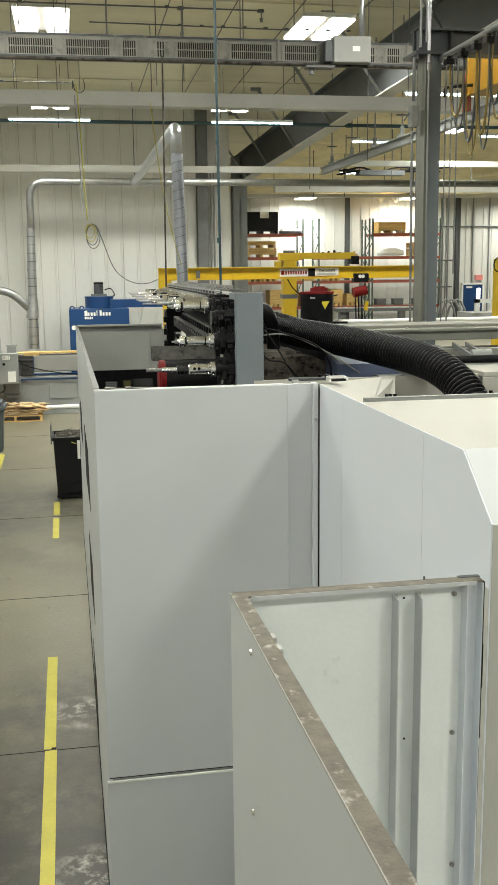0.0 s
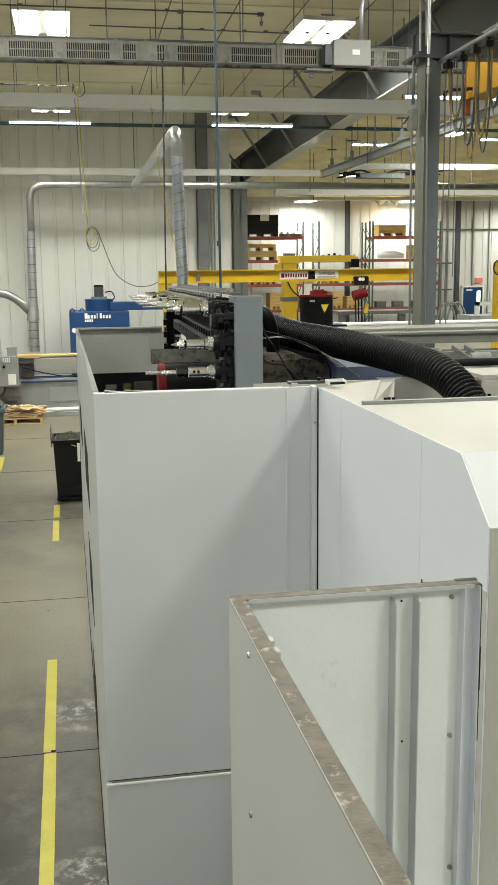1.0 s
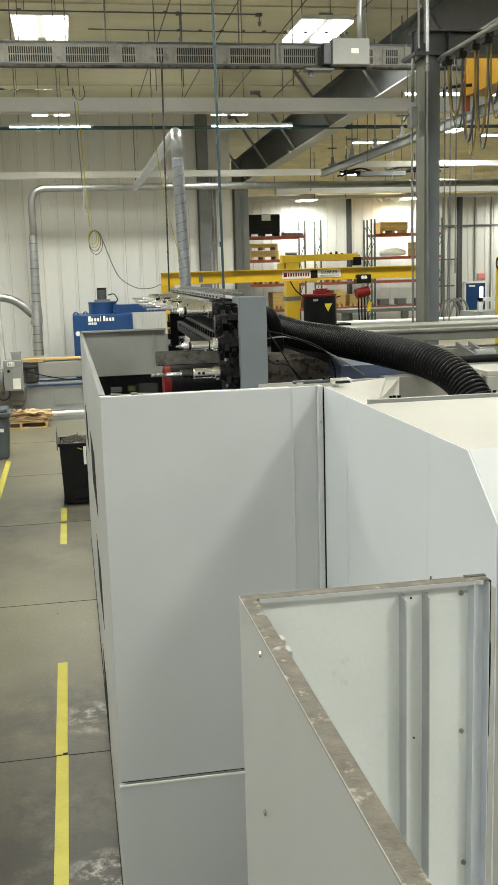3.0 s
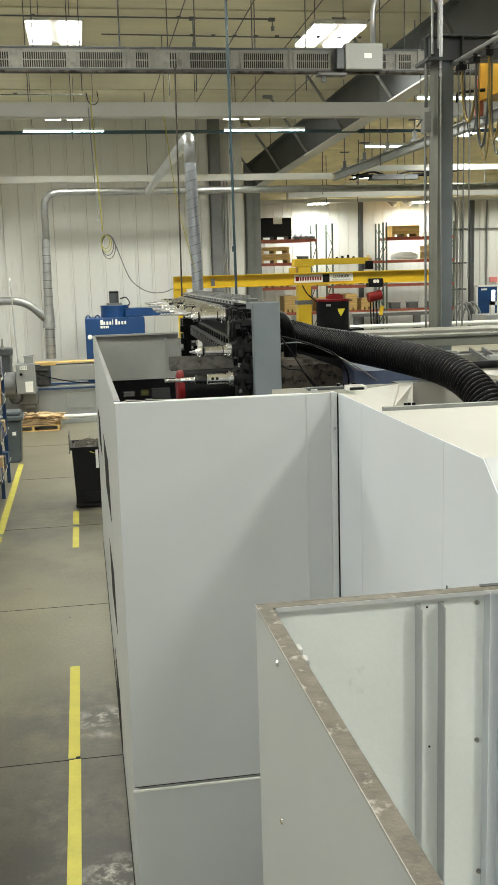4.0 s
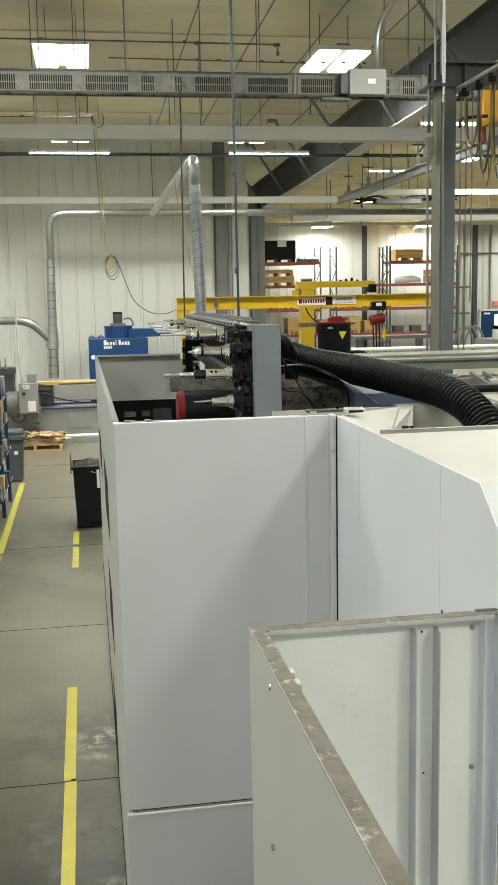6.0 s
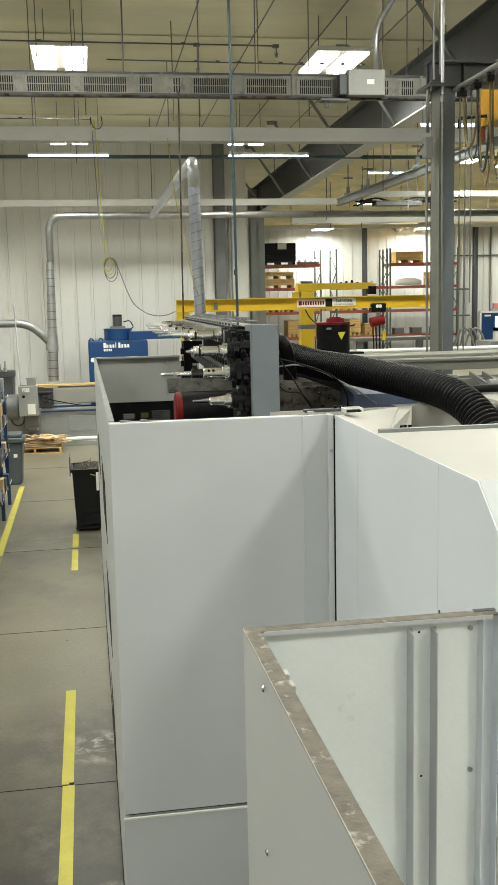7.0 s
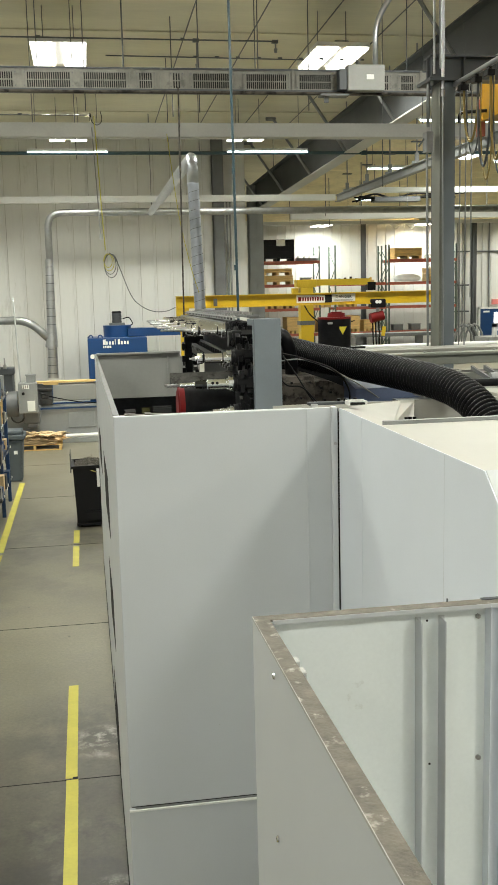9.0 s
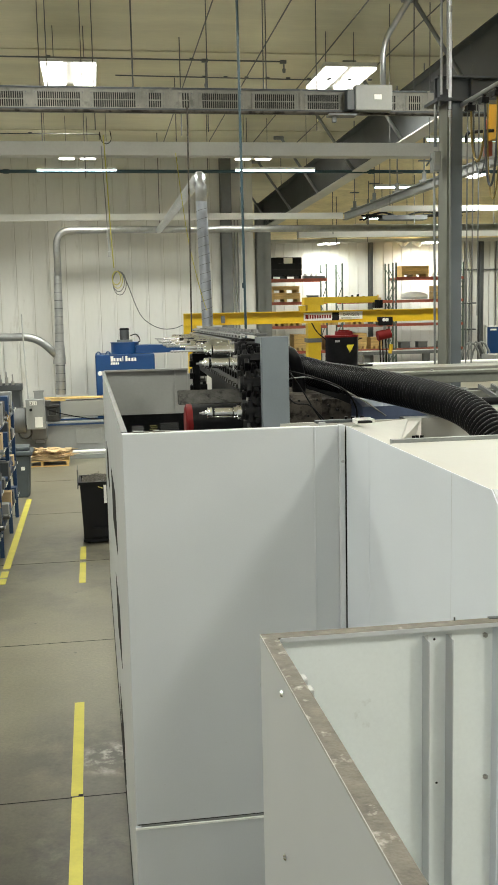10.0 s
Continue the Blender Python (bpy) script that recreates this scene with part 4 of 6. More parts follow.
def motions():
    for ob, k, off in MOVES:
        skew = Matrix() if off.length else SKEW
        walk(ob, [(t, skew @ pose(GX + off.x, y + off.y, z + off.z, a, 0, 0)) for t, y, z, a in pose_rows(k)])

# ---- steel column with conduits ----
col = thing("steel_column", (2.97, 8.0, 0), "grey painted steel H column with cap plate", "steel column")
part("flange_plate", boxes((2.905, 2.927, 7.9, 7.912, 0, 4.62)), "olive", col, "olive grey flange")
part("left_plate", boxes((2.905, 2.915, 7.912, 8.088, 0, 4.62)), "olive", col)
part("side_plate", boxes((2.927, 3.035, 7.9, 7.912, 0, 4.62), (3.023, 3.035, 7.912, 8.088, 0, 4.62)), "cover", col, "blue-grey side plate")
part("rear_flange", boxes((2.905, 3.035, 8.088, 8.1, 0, 4.62)), "slate", col)
part("web", boxes((2.962, 2.978, 7.912, 8.088, 0, 4.62)), "mid_grey", col)
part("cap_plate", boxes((2.80, 3.16, 7.84, 8.16, 4.62, 4.645)), "slate", col)
part("base_plate", boxes((2.78, 3.16, 7.8, 8.2, 0, 0.02)), "mid_grey", col)
for s in (2.83, 3.12):
    part("cap_bolt", cyl(Q(), (s, 7.88, 4.585), (s, 7.88, 4.66), 0.012, seg=6), "dark_grey", col)
part("bracket_beam", boxes((2.83, 9, 7.92, 8.08, 4.645, 4.66), (2.83, 9, 7.992, 8.008, 4.66, 4.82), (2.83, 9, 7.92, 8.08, 4.82, 4.835), (3.12, 3.13, 7.93, 8.07, 4.66, 4.82), (2.85, 2.86, 7.93, 8.07, 4.66, 4.82)), "slate", col, "grey I-beam bracket on the column head")
cd = thing("riser_conduit", (2.96, 7.87, 0), "bright steel conduit strapped to the column", "conduit")
part("pipe", cyl(Q(), (2.915, 7.865, 4.56), (2.906, 7.865, 6.93), 0.0135, seg=14), "galv", cd)
part("lower_pipe", cyl(Q(), (2.936, 7.888, 2.2), (2.918, 7.868, 4.58), 0.010, seg=12), "conduit", cd)
for z in (4.5, 5.3):
    part("coupling", cyl(Q(), (2.924 - 0.0038 * (z - 2.2), 7.865, z), (2.924 - 0.0038 * (z - 2.2), 7.865, z + 0.05), 0.0165, seg=14), "steel", cd)
for (x, r, z0) in ((2.82, 0.010, 4.66), (2.87, 0.010, 4.7)):
    ob = thing("drop_conduit", (x, 7.8, z0), "thin steel conduit from the roof", "conduit", "drop conduits")
    part("pipe", cyl(Q(), (x, 7.8, z0), (x - 0.01, 7.8, 6.7), r, seg=10), "conduit", ob)
sw = thing("column_conduit", (2.83, 7.95, 2.5), "grey conduit with a switch box beside the column", "conduit")
part("pipe", cyl(Q(), (2.846, 8.0, 2.3), (2.832, 8.0, 4.08), 0.010, seg=12), "conduit", sw)
part("switch_box", boxes((2.80, 2.86, 7.92, 8.02, 4.08, 4.24), bevel=0.006), "conduit", sw)
part("elbow", sweep(Q(), bent([(2.83, 7.97, 4.28), (2.83, 7.97, 4.6), (2.84, 7.97, 4.63)], 0.02), 0.014, 8), "conduit", sw)
part("lever", cyl(Q(), (2.78, 7.93, 4.18), (2.73, 7.9, 4.12), 0.008, seg=6), "dark_grey", sw)
for x, z0 in ((3.14, 2.5), (3.19, 2.5), (3.24, 2.9)):
    ob = thing("hanging_conduit", (x, 8.06, z0), "thin grey steel conduit beside the column", "conduit", "hanging conduits")
    part("pipe", cyl(Q(), (x, 8.06, z0), (x, 8.06, 4.648), 0.0065, seg=8), "conduit", ob)

# festoon track along the hall and its hanging cables
ft = thing("festoon_track", (3.0, 7.5, 4.55), "bright steel festoon track with black trolleys", "festoon track")
part("track", cyl(Q(), (3.03, 8.02, 4.60), (2.97, 3.5, 4.60), 0.02, seg=12), "conduit", ft)
part("end_bracket", boxes((2.98, 3.08, 7.97, 8.03, 4.575, 4.625), bevel=0.004), "galv", ft)
LOOPS = [7.72, 7.43, 7.18, 6.95, 6.72, 6.4]
for y in LOOPS:
    x = 2.97 + 0.0133 * (y - 3.5)
    part("trolley", boxes((x - 0.03, x + 0.03, y - 0.04, y + 0.04, 4.515, 4.56), (x - 0.012, x + 0.012, y - 0.02, y + 0.02, 4.55, 4.585), bevel=0.006), "black", ft)
DROPS = (0.42, 0.64, 0.62, 0.44, 0.6)
for i, (ya, yb) in enumerate(zip(LOOPS, LOOPS[1:])):
    xa = 2.99 + 0.0133 * (ya - 3.5)
    d = DROPS[i]
    for j in range(2):
        dd = d + (0.10 if j else 0.0)
        c, w = (ya + yb) / 2, (ya - yb) / 2
        pts = [(xa - 0.01 + 0.022 * j, c + w * math.cos(a) * (1 - 0.25 * math.sin(a)), 4.53 - dd * math.sin(a) ** 0.55) for a in [math.pi * q / 22 for q in range(23)]]
        ob = thing("festoon_cable", (xa, ya, 4.53 - dd), "faded yellow cable hanging in a loop" if (i + j) % 2 == 0 else "grey cable hanging in a loop", "cable", "festoon cables")
        part("cable", sweep(Q(), pts, 0.006 if j else 0.009, 8), "strap" if (i + j) % 2 == 0 else "slate", ob)
cj = thing("overhead_crane", (3.8, 8.0, 4.5), "yellow overhead crane beam with an orange end stop", "crane")
part("beam", boxes((3.71, 3.95, 2.0, 9.0, 4.50, 4.515), (3.71, 3.95, 2.0, 9.0, 4.87, 4.885), (3.72, 3.735, 2.0, 9.0, 4.515, 4.87), (3.925, 3.94, 2.0, 9.0, 4.515, 4.87)), "unlit_crane", cj)
part("end_plate", boxes((3.71, 3.95, 9.0, 9.012, 4.50, 4.885)), "unlit_crane", cj)
part("end_stop", boxes((3.69, 3.76, 9.012, 9.07, 4.37, 4.70), bevel=0.006), "orange", cj, "orange end stop")
part("hanger_plate", boxes((3.78, 3.88, 8.2, 8.22, 4.87, roof_z(8.2) + 0.02), (3.78, 3.88, 3.0, 3.02, 4.87, roof_z(3) + 0.02)), "mid_grey", cj)
part("cable_bracket", sweep(Q(), bent([(3.46, 8.9, 4.47), (3.46, 8.9, 4.56), (3.73, 8.9, 4.58)], 0.04), 0.016, 8), "black", cj)
fl = thing("strip_light", (6.6, 17.0, 5.8), "white strip light in the next bay, lit", "strip light", "strip lights")
part("batten", boxes((5.85, 7.6, 16.95, 17.05, 5.88, 5.93)), "white", fl)
part("tube", cyl(Q(), (5.9, 17.0, 5.86), (7.55, 17.0, 5.86), 0.025, seg=8), "tube", fl)
for x in (6.2, 7.2):
    part("hanger", cyl(Q(), (x, 17.0, 5.93), (x, 17.0, roof_z(17) + 0.02), 0.006, seg=6), "dark_grey", fl)

# ---- overhead pipes, rods, cords ----
def rod(name, a, b, r, mat, label, category, group="", seg=8):
    ob = thing(name, (a[0], a[1], min(a[2], b[2])), label, category, group)
    part("rod" if r < 0.012 else "pipe", cyl(Q(), a, b, r, seg=seg), mat, ob)
    return ob
air = thing("air_drop", (1.46, 9.5, 2.75), "blue painted air drop pipe hanging from the roof", "pipe")
part("pipe", cyl(Q(), (1.44, 9.5, roof_z(9.5) + 0.01), (1.468, 9.5, 2.72), 0.0125, seg=10), "pipe_blue", air)
for z in (3.2, 4.1, 5.0):
    part("coupling", cyl(Q(), (1.455, 9.5, z), (1.455, 9.5, z + 0.05), 0.0155, seg=10), "pipe_blue", air)
rod("power_drop", (1.05, 10.4, 5.06), (1.03, 10.4, 2.7), 0.0085, "cast", "dark conduit dropping from the bus duct", "conduit")
for (z, y, r, m) in ((6.17, 13.0, 0.010, "dark_grey"), (5.95, 13.0, 0.008, "dark_grey"), (5.26, 13.05, 0.006, "slate")):
    x0, x1 = {6.17: (-14, 2.58), 5.95: (0.42, 2.95), 5.26: (-14, 0.19)}.get(z, (-14, 20))
    ob = thing("sprinkler_pipe", (x0, y, z), "thin dark sprinkler pipe below the roof", "pipe", "sprinkler pipes")
    part("pipe", cyl(Q(), (x0, y, z), (x1, y, z - 0.02), r, seg=8), m, ob)
    for i in range(9):
        xx = x0 + 1.1 + i * (x1 - x0) / 9.3
        part("coupling", cyl(Q(), (xx, y, z - 0.001 * i), (xx + 0.05, y, z - 0.001 * i), r * 1.6, seg=8), m, ob)
# threaded rods: from the roof down to what they carry, or ending free
for (x, y, z, r) in ((-0.35, 10.68, 5.26, 0.006), (0.12, 10.95, 4.92, 0.006), (0.52, 10.68, 5.26, 0.009), (1.33, 10.95, 4.91, 0.006), (1.895, 10.68, 5.26, 0.006), (1.925, 10.68, 5.26, 0.006), (2.53, 10.95, 4.93, 0.006), (3.55, 10.68, 5.26, 0.006),
                     (-0.5, 12.6, 5.035, 0.006), (4.4, 12.6, 5.035, 0.006), (1.36, 14.3, 5.44, 0.008), (1.48, 16.5, 5.42, 0.008), (1.48, 20.9, 4.82, 0.010), (0.0, 12.65, 4.65, 0.006), (3.9, 12.7, 4.3, 0.006), (4.25, 21.9, 5.58, 0.008)):
    rod("hanger_rod", (x, y, z), (x, y, roof_z(y) + 0.02), r, "dark_grey", "thin threaded hanger rod", "hanger rod", "hanger rods", 6)
for (x, y0, y1) in ((2.42, 2, 22), (3.34, 2, 22), (4.25, 2, 22), (1.5, 2, 22)):
    rod("brace_rod", (x, y0, roof_z(y0) - 0.23), (x + 0.1, y1, roof_z(y1) - 0.23), 0.009, "dark_grey", "thin steel roof brace rod", "brace rod", "roof brace rods", 6)
for x, drop, label in ((2.58, 0.10, "small hanging sensor at the end of a pipe"), (1.565, 0.30, "long-stemmed sensor hanging under a pipe")):
    sp = thing("smoke_sensor", (x, 13.0, 6.16 - drop), label, "sensor", "pipe sensors")
    part("junction", boxes((x - 0.05, x + 0.03, 12.97, 13.03, 6.125, 6.165), bevel=0.006), "dark_grey", sp)
    part("stem", cyl(Q(), (x, 13.0, 6.13), (x, 13.0, 6.16 - drop), 0.010, seg=8), "mid_grey", sp)
    part("cap", cyl(Q(), (x, 13.0, 6.16 - drop), (x, 13.0, 6.11 - drop), 0.026, 0.018, seg=10), "mid_grey", sp)
cr = thing("cord_drop", (0.28, 12.0, 3.3), "yellow power cord with a coiled black lead", "power cord")
part("cord", sweep(Q(), spline([(0.22, 12.0, 5.05), (0.24, 12.0, 4.6), (0.262, 12.0, 4.0), (0.285, 12.0, 3.52)], 5), 0.0075, 6), "cord_yellow", cr)
for i in range(4):
    part("coil", sweep(Q(), [(0.31 + 0.05 * math.cos(a) * (1 + 0.2 * i) + 0.012 * i, 12.0 + 0.01 * i, 3.40 - 0.02 * i + (0.08 + 0.02 * i) * math.sin(a)) for a in [j * math.pi / 8 for j in range(17)]], 0.005, 6), "cord_yellow" if i < 2 else "dark_grey", cr)
part("lead", sweep(Q(), spline([(0.33, 12.0, 3.49), (0.41, 12.0, 3.40), (0.56, 12.0, 3.0), (0.68, 12.0, 2.86), (0.83, 12.0, 2.79), (0.98, 12.0, 2.79), (1.09, 12.0, 2.83)], 6), 0.0055, 6), "dark_grey", cr)
part("hook", sweep(Q(), spline([(0.18, 12.48, 5.08), (0.18, 12.2, 5.09), (0.18, 12.0, 5.08), (0.2, 12.0, 4.98), (0.26, 12.0, 4.95), (0.31, 12.0, 5.0), (0.3, 12.0, 5.1)], 5), 0.0045, 6), "ink", cr)
pl = thing("cord_drop", (0.24, 12.1, 3.66), "grey power cord with a plug at its end", "power cord")
part("cord", cyl(Q(), (0.2, 12.49, 5.0), (0.24, 12.1, 3.72), 0.007, seg=6), "mid_grey", pl)
part("plug", boxes((0.222, 0.262, 12.08, 12.12, 3.655, 3.72), bevel=0.006), "light_grey", pl)
cs = thing("cord_drop", (1.07, 12.0, 3.6), "faded yellow cord slanting down to the machine", "power cord")
part("cord", sweep(Q(), spline([(1.06, 12.0, 4.85), (1.12, 12.0, 4.3), (1.2, 12.1, 3.8), (1.33, 12.3, 3.3), (1.45, 12.6, 3.0)], 5), 0.0055, 6), "cord_yellow", cs)

# ---- ducts on and before the north wall ----
du = thing("exhaust_duct", (-0.68, 21.3, 1.2), "galvanised spiral exhaust duct along the wall", "duct")
part("header", sweep(Q(), bent([(-0.65, 21.3, 3.75), (-0.65, 21.3, 4.72), (20, 21.3, 4.70)], 0.32, 8), 0.074, 16), "galv_dull", du)
part("riser", cyl(Q(), (-0.70, 21.3, 1.3), (-0.66, 21.3, 3.78), 0.108, 0.08, seg=18), "galv_dull", du)
part("tee", cyl(Q(), (-0.70, 21.3, 1.95), (-0.685, 21.3, 2.35), 0.135, 0.102, seg=18), "galv_dull", du)
for i in range(14):
    z = 1.4 + i * 0.17
    part("seam", cyl(Q(), (-0.70 + 0.016 * (z - 1.3), 21.3, z), (-0.70 + 0.016 * (z - 1.3), 21.3, z + 0.008), 0.1095 - 0.0113 * (z - 1.3), seg=18), "slate", du)
part("branch", sweep(Q(), bent([(-8, 21.3, 2.53), (-1.15, 21.3, 2.53), (-0.72, 21.3, 2.1)], 0.3, 6), 0.085, 14), "conduit", du)
dv = thing("collector_duct", (1.57, 13.5, 2.55), "bright spiral duct rising to a high elbow", "duct")
part("riser", cyl(Q(), (1.57, 13.5, 2.55), (1.52, 13.5, 4.45), 0.076, seg=20), "galv_spiral", dv)
part("elbow", sweep(Q(), bent([(1.521, 13.5, 4.43), (1.515, 13.5, 4.79), (1.513, 15.0, 4.775)], 0.13, 4), 0.076, 20), "galv", dv)
part("incline", cyl(Q(), (1.513, 15.0, 4.775), (1.488, 21.33, 4.705), 0.0765, 0.068, seg=20), "galv", dv)
part("spiral_seam", sweep(Q(), [(1.57 - 0.0263 * (z - 2.55) + 0.0755 * math.cos(a), 13.5 + 0.0755 * math.sin(a), z) for z, a in [(2.57 + 1.86 * q / 420, 2 * math.pi * 15.5 * q / 420) for q in range(421)]], 0.003, 5), "dark_grey", dv, "dark lock seam winding round the duct")
for z in (4.10, 4.42):
    part("band", cyl(Q(), (1.527 - 0.026 * (z - 4.18), 13.5, z), (1.5265 - 0.026 * (z - 4.18), 13.5, z + 0.022), 0.0795, seg=20), "galv_spiral", dv)

# ---- blue dust collector ----
bc = thing("dust_collector", (1.0, 21.6, 0), "blue dust collector with a black fan motor on top", "dust collector")
part("cabinet", boxes((0.05, 1.31, 21.3, 22.3, 0.25, 2.11), bevel=0.02), "blue", bc)
part("base_frame", boxes((0.1, 0.2, 21.4, 21.5, 0, 0.25), (1.18, 1.28, 21.4, 21.5, 0, 0.25), (0.1, 0.2, 22.1, 22.2, 0, 0.25), (1.18, 1.28, 22.1, 22.2, 0, 0.25)), "blue", bc)
part("fan_housing", cyl(cyl(Q(), (0.70, 21.75, 2.10), (0.70, 21.75, 2.33), 0.30, seg=32), (0.70, 21.75, 2.33), (0.70, 21.75, 2.36), 0.31, seg=32), "blue", bc)
part("outlet", prism(Q(), [(21.45, 2.12), (21.45, 2.29), (22.0, 2.29), (22.0, 2.12)], 0.92, 2.3), "blue", bc)
mt = part("fan_motor", cyl(Q(), (0.695, 21.7, 2.40), (0.695, 21.7, 2.62), 0.1, seg=20), "slate", bc, "black fan motor")
part("motor_cap", cyl(Q(), (0.695, 21.7, 2.62), (0.695, 21.7, 2.66), 0.108, 0.095, seg=20), "black", mt)
for k in range(5):
    part("fin", cyl(Q(), (0.695, 21.7, 2.43 + k * 0.035), (0.695, 21.7, 2.44 + k * 0.035), 0.108, seg=20), "slate", mt)
part("motor_foot", boxes((0.53, 0.86, 21.55, 21.85, 2.36, 2.41)), "dark_grey", bc)
part("motor_cable", sweep(Q(), spline([(0.82, 21.6, 2.5), (0.95, 21.55, 2.52), (1.02, 21.5, 2.4), (0.98, 21.5, 2.36)], 5), 0.012, 6), "ink", bc)
for x in (0.12, 0.32):
    part("lifting_lug", sweep(Q(), [(x + 0.045 * math.cos(a), 21.4, 2.11 + 0.06 * math.sin(a)) for a in [j * math.pi / 6 for j in range(7)]], 0.013, 6), "blue", bc)
bars = Q()
for i, (w, h) in enumerate(((0.075, 0.11), (0.05, 0.07), (0.055, 0.07), (0.05, 0.07), (0.02, 0.11), (0.055, 0.11), (0.05, 0.07), (0.055, 0.07), (0.05, 0.07))):
    box(bars, 0.37 + i * 0.063, 0.37 + i * 0.063 + w * 0.8, 21.29, 21.3, 1.965, 1.965 + h)
part("maker_mark", bars, "paper", bc, "row of white bars")
part("maker_mark_small", boxes(*[(0.37 + i * 0.036, 0.397 + i * 0.036, 21.29, 21.3, 1.895, 1.945) for i in range(5)]), "paper", bc, "short row of white bars")
part("round_sticker", cyl(Q(), (0.14, 21.3, 1.72), (0.14, 21.292, 1.72), 0.05, seg=16), "paper", bc)

# ---- grey lathe by the wall ----
gl = thing("old_lathe", (-0.2, 21.0, 0), "grey painted lathe with a hinged control box", "lathe")
part("bed", boxes((-3.6, 1.6, 20.75, 21.15, 0.16, 0.78), bevel=0.02), "mid_grey", gl)
part("bed_door", boxes((-0.42, 0.12, 20.735, 20.75, 0.30, 0.62), bevel=0.006), "mid_grey", gl)
part("guard", boxes((-0.72, 1.5, 20.8, 21.15, 0.86, 1.2), bevel=0.02), "end_panel", gl, "pale grey sliding guard")
part("guard_edge", boxes((-0.72, -0.71, 20.79, 20.8, 0.86, 1.2), (-0.72, 1.5, 20.78, 20.8, 0.80, 0.83)), "blue", gl)
part("top_board", boxes((-1.1, 0.35, 20.8, 21.1, 1.235, 1.265), (-0.9, -0.6, 20.8, 21.0, 1.2, 1.235)), "wood", gl)
part("hose_line", sweep(Q(), spline([(-0.98, 20.7, 1.05), (-0.7, 20.7, 0.95), (-0.2, 20.7, 0.84), (0.2, 20.7, 0.80)], 6), 0.012, 6), "ink", gl)
part("gap", boxes((-1.1, -0.72, 20.85, 21.1, 0.78, 1.2)), "dark_grey", gl)
part("cross_slide", boxes((-0.98, -0.74, 20.72, 20.85, 0.80, 0.92), (-0.95, -0.8, 20.74, 20.84, 0.92, 1.05), (-1.05, -0.72, 20.76, 20.85, 1.08, 1.13), bevel=0.012), "oily_grey", gl)
part("hand_wheel", sweep(Q(), [(-1.42 + 0.13 * math.cos(a), 20.42, 0.62 + 0.13 * math.sin(a)) for a in [j * math.pi / 10 for j in range(21)]], 0.018, 6), "oily_grey", gl, "dull steel hand wheel")
part("chuck_guard", cyl(Q(), (-1.62, 20.5, 0.86), (-1.40, 20.5, 0.86), 0.26, seg=24), "dark_grey", gl)
part("drip_lip", boxes((-0.98, 1.5, 20.715, 20.735, 0.70, 0.735)), "rack_blue", gl)
part("headstock", boxes((-3.4, -1.5, 20.6, 21.2, 0.7, 1.5), (-2.2, -1.45, 20.55, 20.9, 1.45, 1.6), bevel=0.03), "slate", gl)
for i in range(7):
    part("tooling", cyl(cyl(Q(), (-2.35 + 0.12 * i, 20.55, 1.58), (-2.35 + 0.12 * i, 20.55, 1.66 + 0.04 * (i % 3)), 0.035, seg=8), (-2.35 + 0.12 * i, 20.55, 1.66 + 0.04 * (i % 3)), (-2.35 + 0.12 * i, 20.55, 1.8 + 0.05 * (i % 2)), 0.015, seg=8), "steel", gl)
cb = part("control_box", boxes((-1.37, -1.0, 20.15, 20.45, 0.70, 1.31), bevel=0.015), "mid_grey", gl, "grey control box with a paper notice")
part("notice", boxes((-1.20, -1.05, 20.14, 20.15, 0.74, 0.95)), "paper", cb)
part("number_tag", boxes((-1.29, -1.15, 20.14, 20.15, 1.19, 1.27)), "paper", cb)
part("knob", cyl(Q(), (-1.27, 20.15, 1.1), (-1.27, 20.11, 1.1), 0.03, seg=10), "black", cb)
letters("digits", "311", 0.085, "ink", cb, Matrix.Translation((-1.22, 20.138, 1.23)) @ Matrix.Rotation(math.pi / 2, 4, "X"))
part("arm", boxes((-1.32, -0.98, 20.42, 20.75, 0.45, 0.72), (-1.25, -1.02, 20.45, 20.75, 0.36, 0.46), bevel=0.03), "dark_grey", gl)
part("fitting", boxes((-1.2, -1.02, 20.2, 20.35, 1.31, 1.45), (-1.22, -1.0, 20.22, 20.32, 1.45, 1.47), bevel=0.006), "mid_grey", gl)
part("spindle_hose", sweep(Q(), spline([(-1.32, 20.3, 1.31), (-1.34, 20.3, 1.8), (-1.36, 20.4, 2.3), (-1.38, 20.4, 3.0)], 5), 0.015, 6), "light_grey", gl)

def pallet(x, y, w, d, label="low worn wooden pallet"):
    p = thing("pallet", (x, y, 0), label, "pallet")
    for i in range(3):
        part("runner", boxes((x - w / 2 + i * (w - 0.05) / 2, x - w / 2 + 0.05 + i * (w - 0.05) / 2, y - d / 2, y + d / 2, 0.02, 0.1)), "wood", p)
    for i in range(5):
        part("board", boxes((x - w / 2, x + w / 2, y - d / 2 + i * (d - 0.1) / 4, y - d / 2 + 0.1 + i * (d - 0.1) / 4, 0.1, 0.118)), "wood", p)
    part("bottom_board", boxes((x - w / 2, x + w / 2, y - d / 2, y - d / 2 + 0.08, 0, 0.02)), "wood", p)
    return p
pallet(-1.08, 20.1, 1.05, 0.8, "low wooden pallet under flattened cardboard")
random.seed(3)
